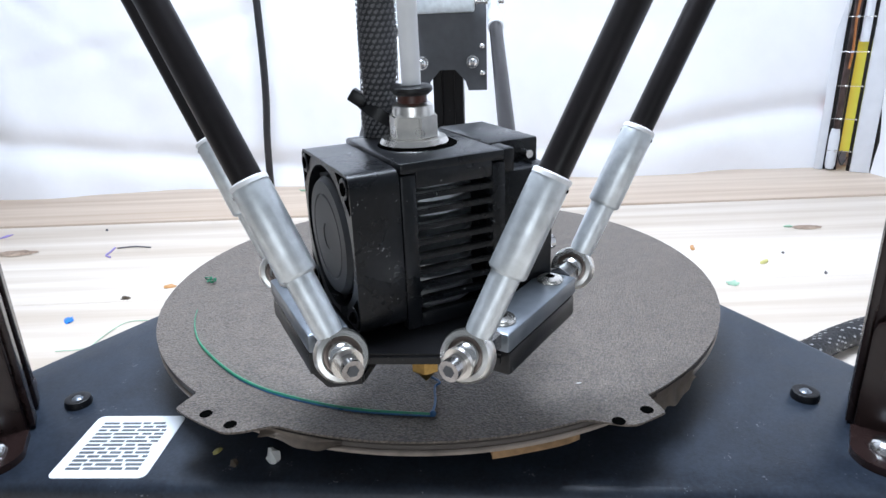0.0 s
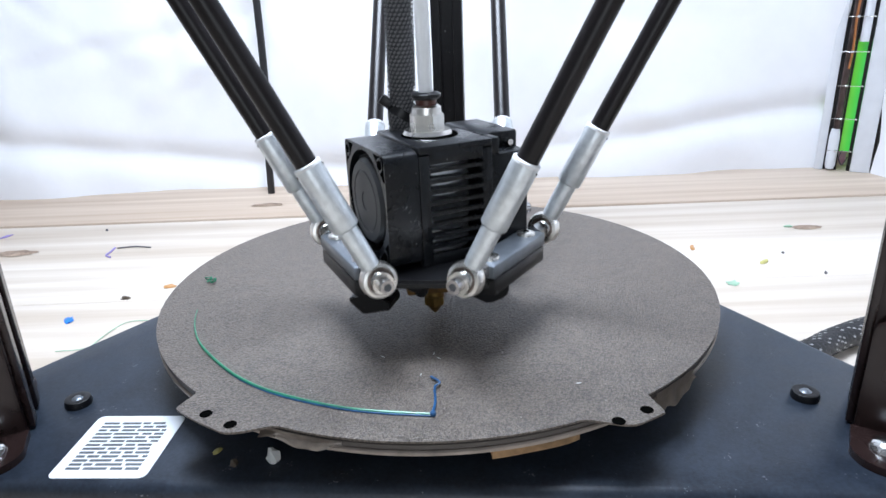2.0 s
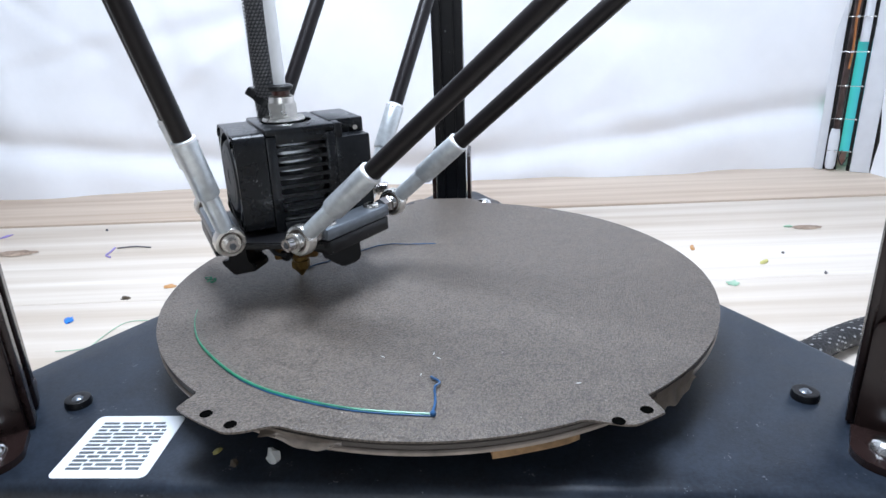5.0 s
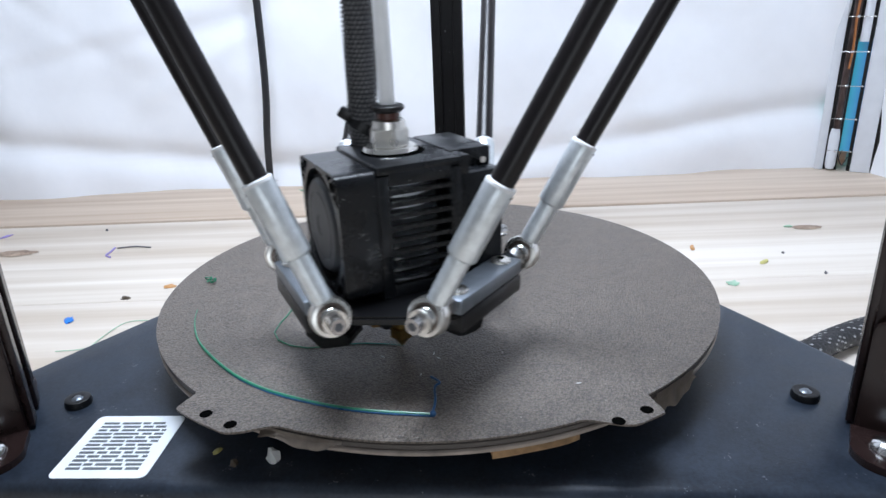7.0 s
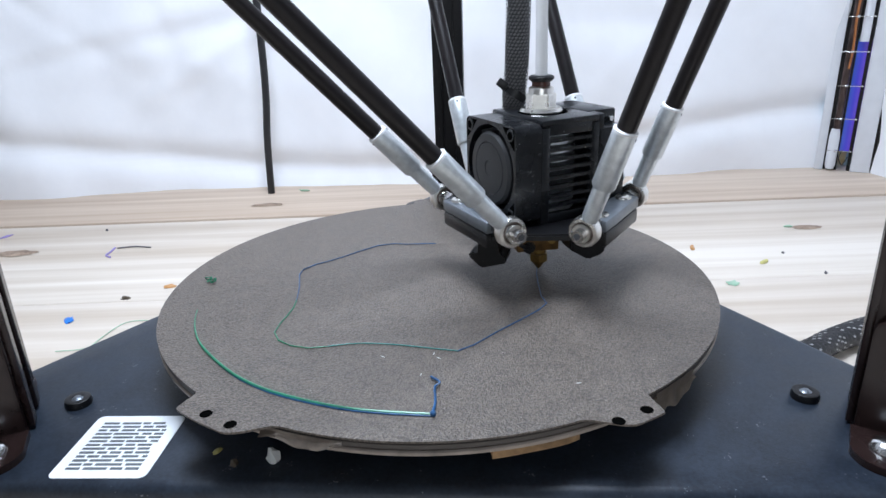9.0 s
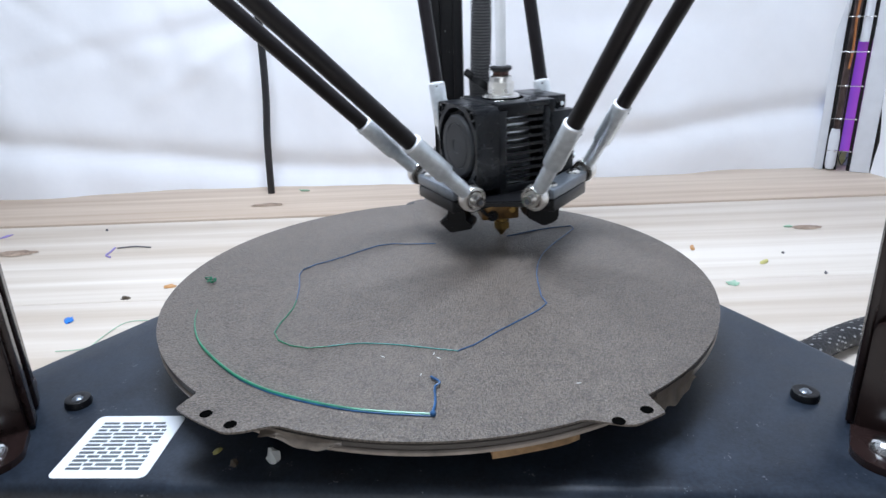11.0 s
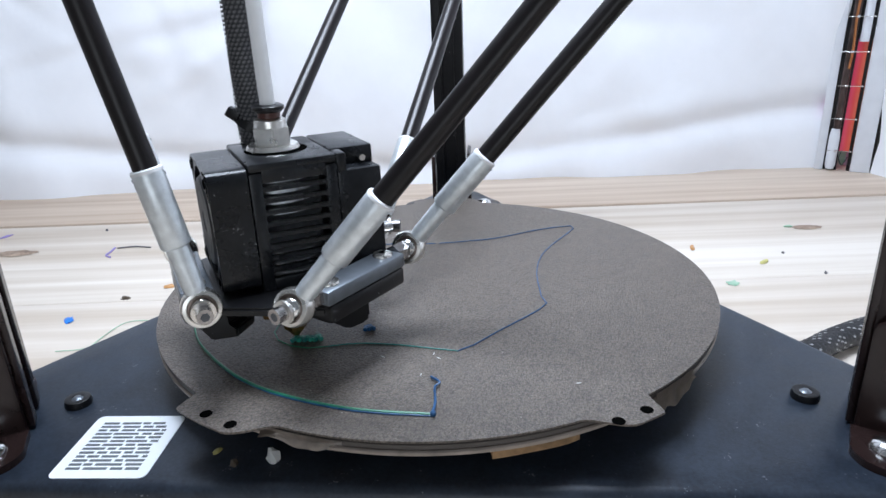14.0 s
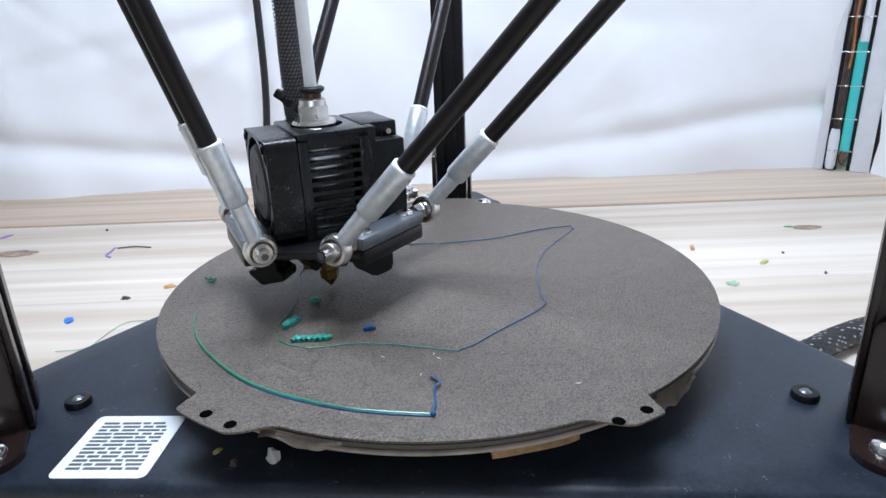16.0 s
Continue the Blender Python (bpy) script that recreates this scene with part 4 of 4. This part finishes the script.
# ================= printed filament =================
def line_points(mm, step):
    pts = [V(x / 1000, y / 1000, 0) for x, y in mm]
    fine = smooth_path(pts, 12)
    out, acc = [fine[0]], 0.0
    for a, b in zip(fine, fine[1:]):
        acc += (b - a).length
        if acc >= step:
            out.append(b)
            acc = 0.0
    return out


arc = [(-82.7, -27.7), (-79.1, -38.5), (-71.5, -52.1), (-57.4, -67.3), (-44.1, -77.1), (-28.9, -83.6), (-13.7, -87.6), (4.8, -89.3)]
# green and blue strands carry the changing lamp's tint in their colour
arc_line = holder("purge_line", "filament arc on the brown sheet, lamp tint painted green and blue", "filament line")
pts = line_points(arc, 0.003)
part("upper_strand", tube(B(), [p + V(0, 0, 0.0004) for p in pts], lambda s: 0.00012 + 0.00032 * min(1, s * 3), 8), M_GREEN, arc_line, "green strand")
part("lower_strand", tube(B(), [p + V(0.0001, -0.0005, 0.00020) for p in pts[len(pts) // 3:]], lambda s: 0.00010 + 0.00015 * min(1, s * 2), 8), M_BLUE, arc_line, "blue strand")
part("tail", tube(B(), smooth_path([(0.0048, -0.0893, 0.0006), (0.0052, -0.084, 0.0006), (0.0046, -0.0774, 0.0008), (0.0058, -0.0755, 0.0012), (0.0031, -0.0717, 0.0006)], 5), 0.00036, 8), M_BLUE, arc_line, "blue crooked tail")
part("end_blob", ball(B(), (0.0050, -0.0893, 0.0006), 0.0009, 12), M_BLUE, arc_line)
rnd = random.Random(8)
pts = smooth_path([(-0.0876 + rnd.uniform(-0.0020, 0.0020), -0.0030 + rnd.uniform(-0.0014, 0.0014), 0.0003 + rnd.uniform(0, 0.0022)) for k in range(16)], 4)
thing("filament_knot", tube(B(), pts, 0.00022, 6), M_GREEN, "tangled dark green filament knot on the sheet", "filament scrap")
for i in range(5):
    rnd = random.Random(60 + i)
    crumple("lint_speck", (rnd.uniform(-0.04, 0.05), rnd.uniform(-0.08, -0.045), 0), (0.0007, 0.00012, 0.00015), 70 + i, M_SCRAP["white"], "tiny pale lint speck on the sheet", "lint")

OUTLINE = [(-3.7, 37.5), (-16, 37), (-27.1, 36.6), (-42.7, 21), (-54.6, 9), (-51.4, -8.8), (-48.8, -25.8), (-50.1, -43.5), (-45.4, -51.1), (-36.3, -54.7), (-21.9, -51.8), (-9.4, -52.6),
           (6.5, -55.8), (12.1, -55.4), (22, -44.3), (38.2, -25.9), (37.9, -17.7), (38, 5.7), (43, 27), (58.1, 55.4), (56, 58.7), (41.4, 53.7), (23.4, 43.7), (8, 39.5), (-3.7, 37.5)]
print_line = holder("printed_outline", "thin filament outline printed on the sheet, lamp tint painted green and blue", "filament line")
LAID = []     # piece, where it lies, when it is laid


def lay(points, t0, t1, r, colour):
    """Cut a line into pieces that leave the nozzle in turn."""
    n = len(points) - 1
    start = t0
    for i, (a, b) in enumerate(zip(points, points[1:])):
        mid, d = (a + b) / 2, b - a
        half = d.length / 2 + r
        bm = tube(B(), [(-half, 0, 0), (-half * 0.5, 0, r * 0.1), (half * 0.5, 0, r * 0.1), (half, 0, 0)], r, 8)
        ob = part("filament_piece", bm, colour(mid), print_line)
        ts = [start + k * 0.05 for k in range(int((min(t1, start + 1.2) - start) / 0.05) + 1)]
        when = min(ts, key=lambda t: (nozzle(t).xy - b.xy).length) if t1 - t0 > 2 else t0 + (t1 - t0) * (i + 1) / n
        start = max(start, when)
        LAID.append((ob, Matrix.Translation((mid.x, mid.y, r * 0.9)) @ pose(0, 0, 0, 0, 0, math.degrees(math.atan2(d.y, d.x))), when))


# tint of the colour lamp painted into the filament, green to blue by position
def lamp_tint(p):
    if p.x < 0.008 and p.y < -0.02:
        return M_GREEN if p.x < -0.03 else M_TEAL
    return M_BLUE


lay(line_points(OUTLINE, 0.0055), 3.45, 12.1, 0.00020, lamp_tint)


def zigzag(x0, y0, x1, y1, n, w):
    out = []
    for k in range(n + 1):
        x, y = x0 + (x1 - x0) * k / n, y0 + (y1 - y0) * k / n
        d = V(-(y1 - y0), x1 - x0, 0).normalized() * w * (1 if k % 2 else -1) * (0.6 + 0.8 * noise.noise((k * 1.3, x0, y0)))
        out.append(V(x + d.x, y + d.y, 0) / 1000)
    return out


lay(zigzag(-20.5, -42.6, -18.5, -41.6, 4, 0.9), 12.9, 13.2, 0.0007, lambda p: M_BLUE)
lay(zigzag(-42, -50, -31, -48.9, 13, 0.8), 13.4, 14.2, 0.00075, lambda p: M_MINT if int(p.x * 4000) % 2 else M_TEAL)
lay(zigzag(-47.5, -41.5, -45, -35.5, 9, 1.1), 14.3, 15.2, 0.00085, lambda p: M_MINT if int(p.x * 4000) % 2 else M_TEAL)
lay(zigzag(-43.5, -20.8, -41.5, -19.8, 4, 0.8), 15.3, 15.6, 0.0006, lambda p: M_MINT if int(p.x * 4000) % 2 else M_TEAL)


# ================= motion =================
def motions():
    walk(HEAD_OB, [(t, Matrix.Translation(nozzle(t))) for t in TICKS])
    for (nm, sd), ob in ARMS.items():
        walk(ob, [(t, placed_arm(nm, sd, t)) for t in TICKS])
    for nm, ob in CARS.items():
        walk(ob, [(t, placed_carriage(nm, t)) for t in TICKS])
    # filament stands in the hot end's bore until it is laid down
    upright = pose(0, 0, 0.040, 0, 90, 0)
    for ob, lies, when in LAID:
        rows = [(t, Matrix.Translation(nozzle(t)) @ upright) for t in TICKS if t < when - 0.06]
        walk(ob, rows + [(when, lies), (16.0 if when < 15.9 else when + 0.1, lies)])
    turns = [(0, 45), (1.5, 95), (3.5, 155), (5.3, 180), (7, 202), (9, 235), (12.5, 285), (13.0, 300), (13.5, 332), (14, 354), (14.4, 380), (14.7, 406), (15, 452), (15.3, 492), (15.8, 530), (16, 538)]
    seat = Matrix.Translation(DRUM.location)
    walk(DRUM, [(t, seat @ pose(0, 0, 0, 0, 0, 85 - a)) for t, a in turns])


motions()
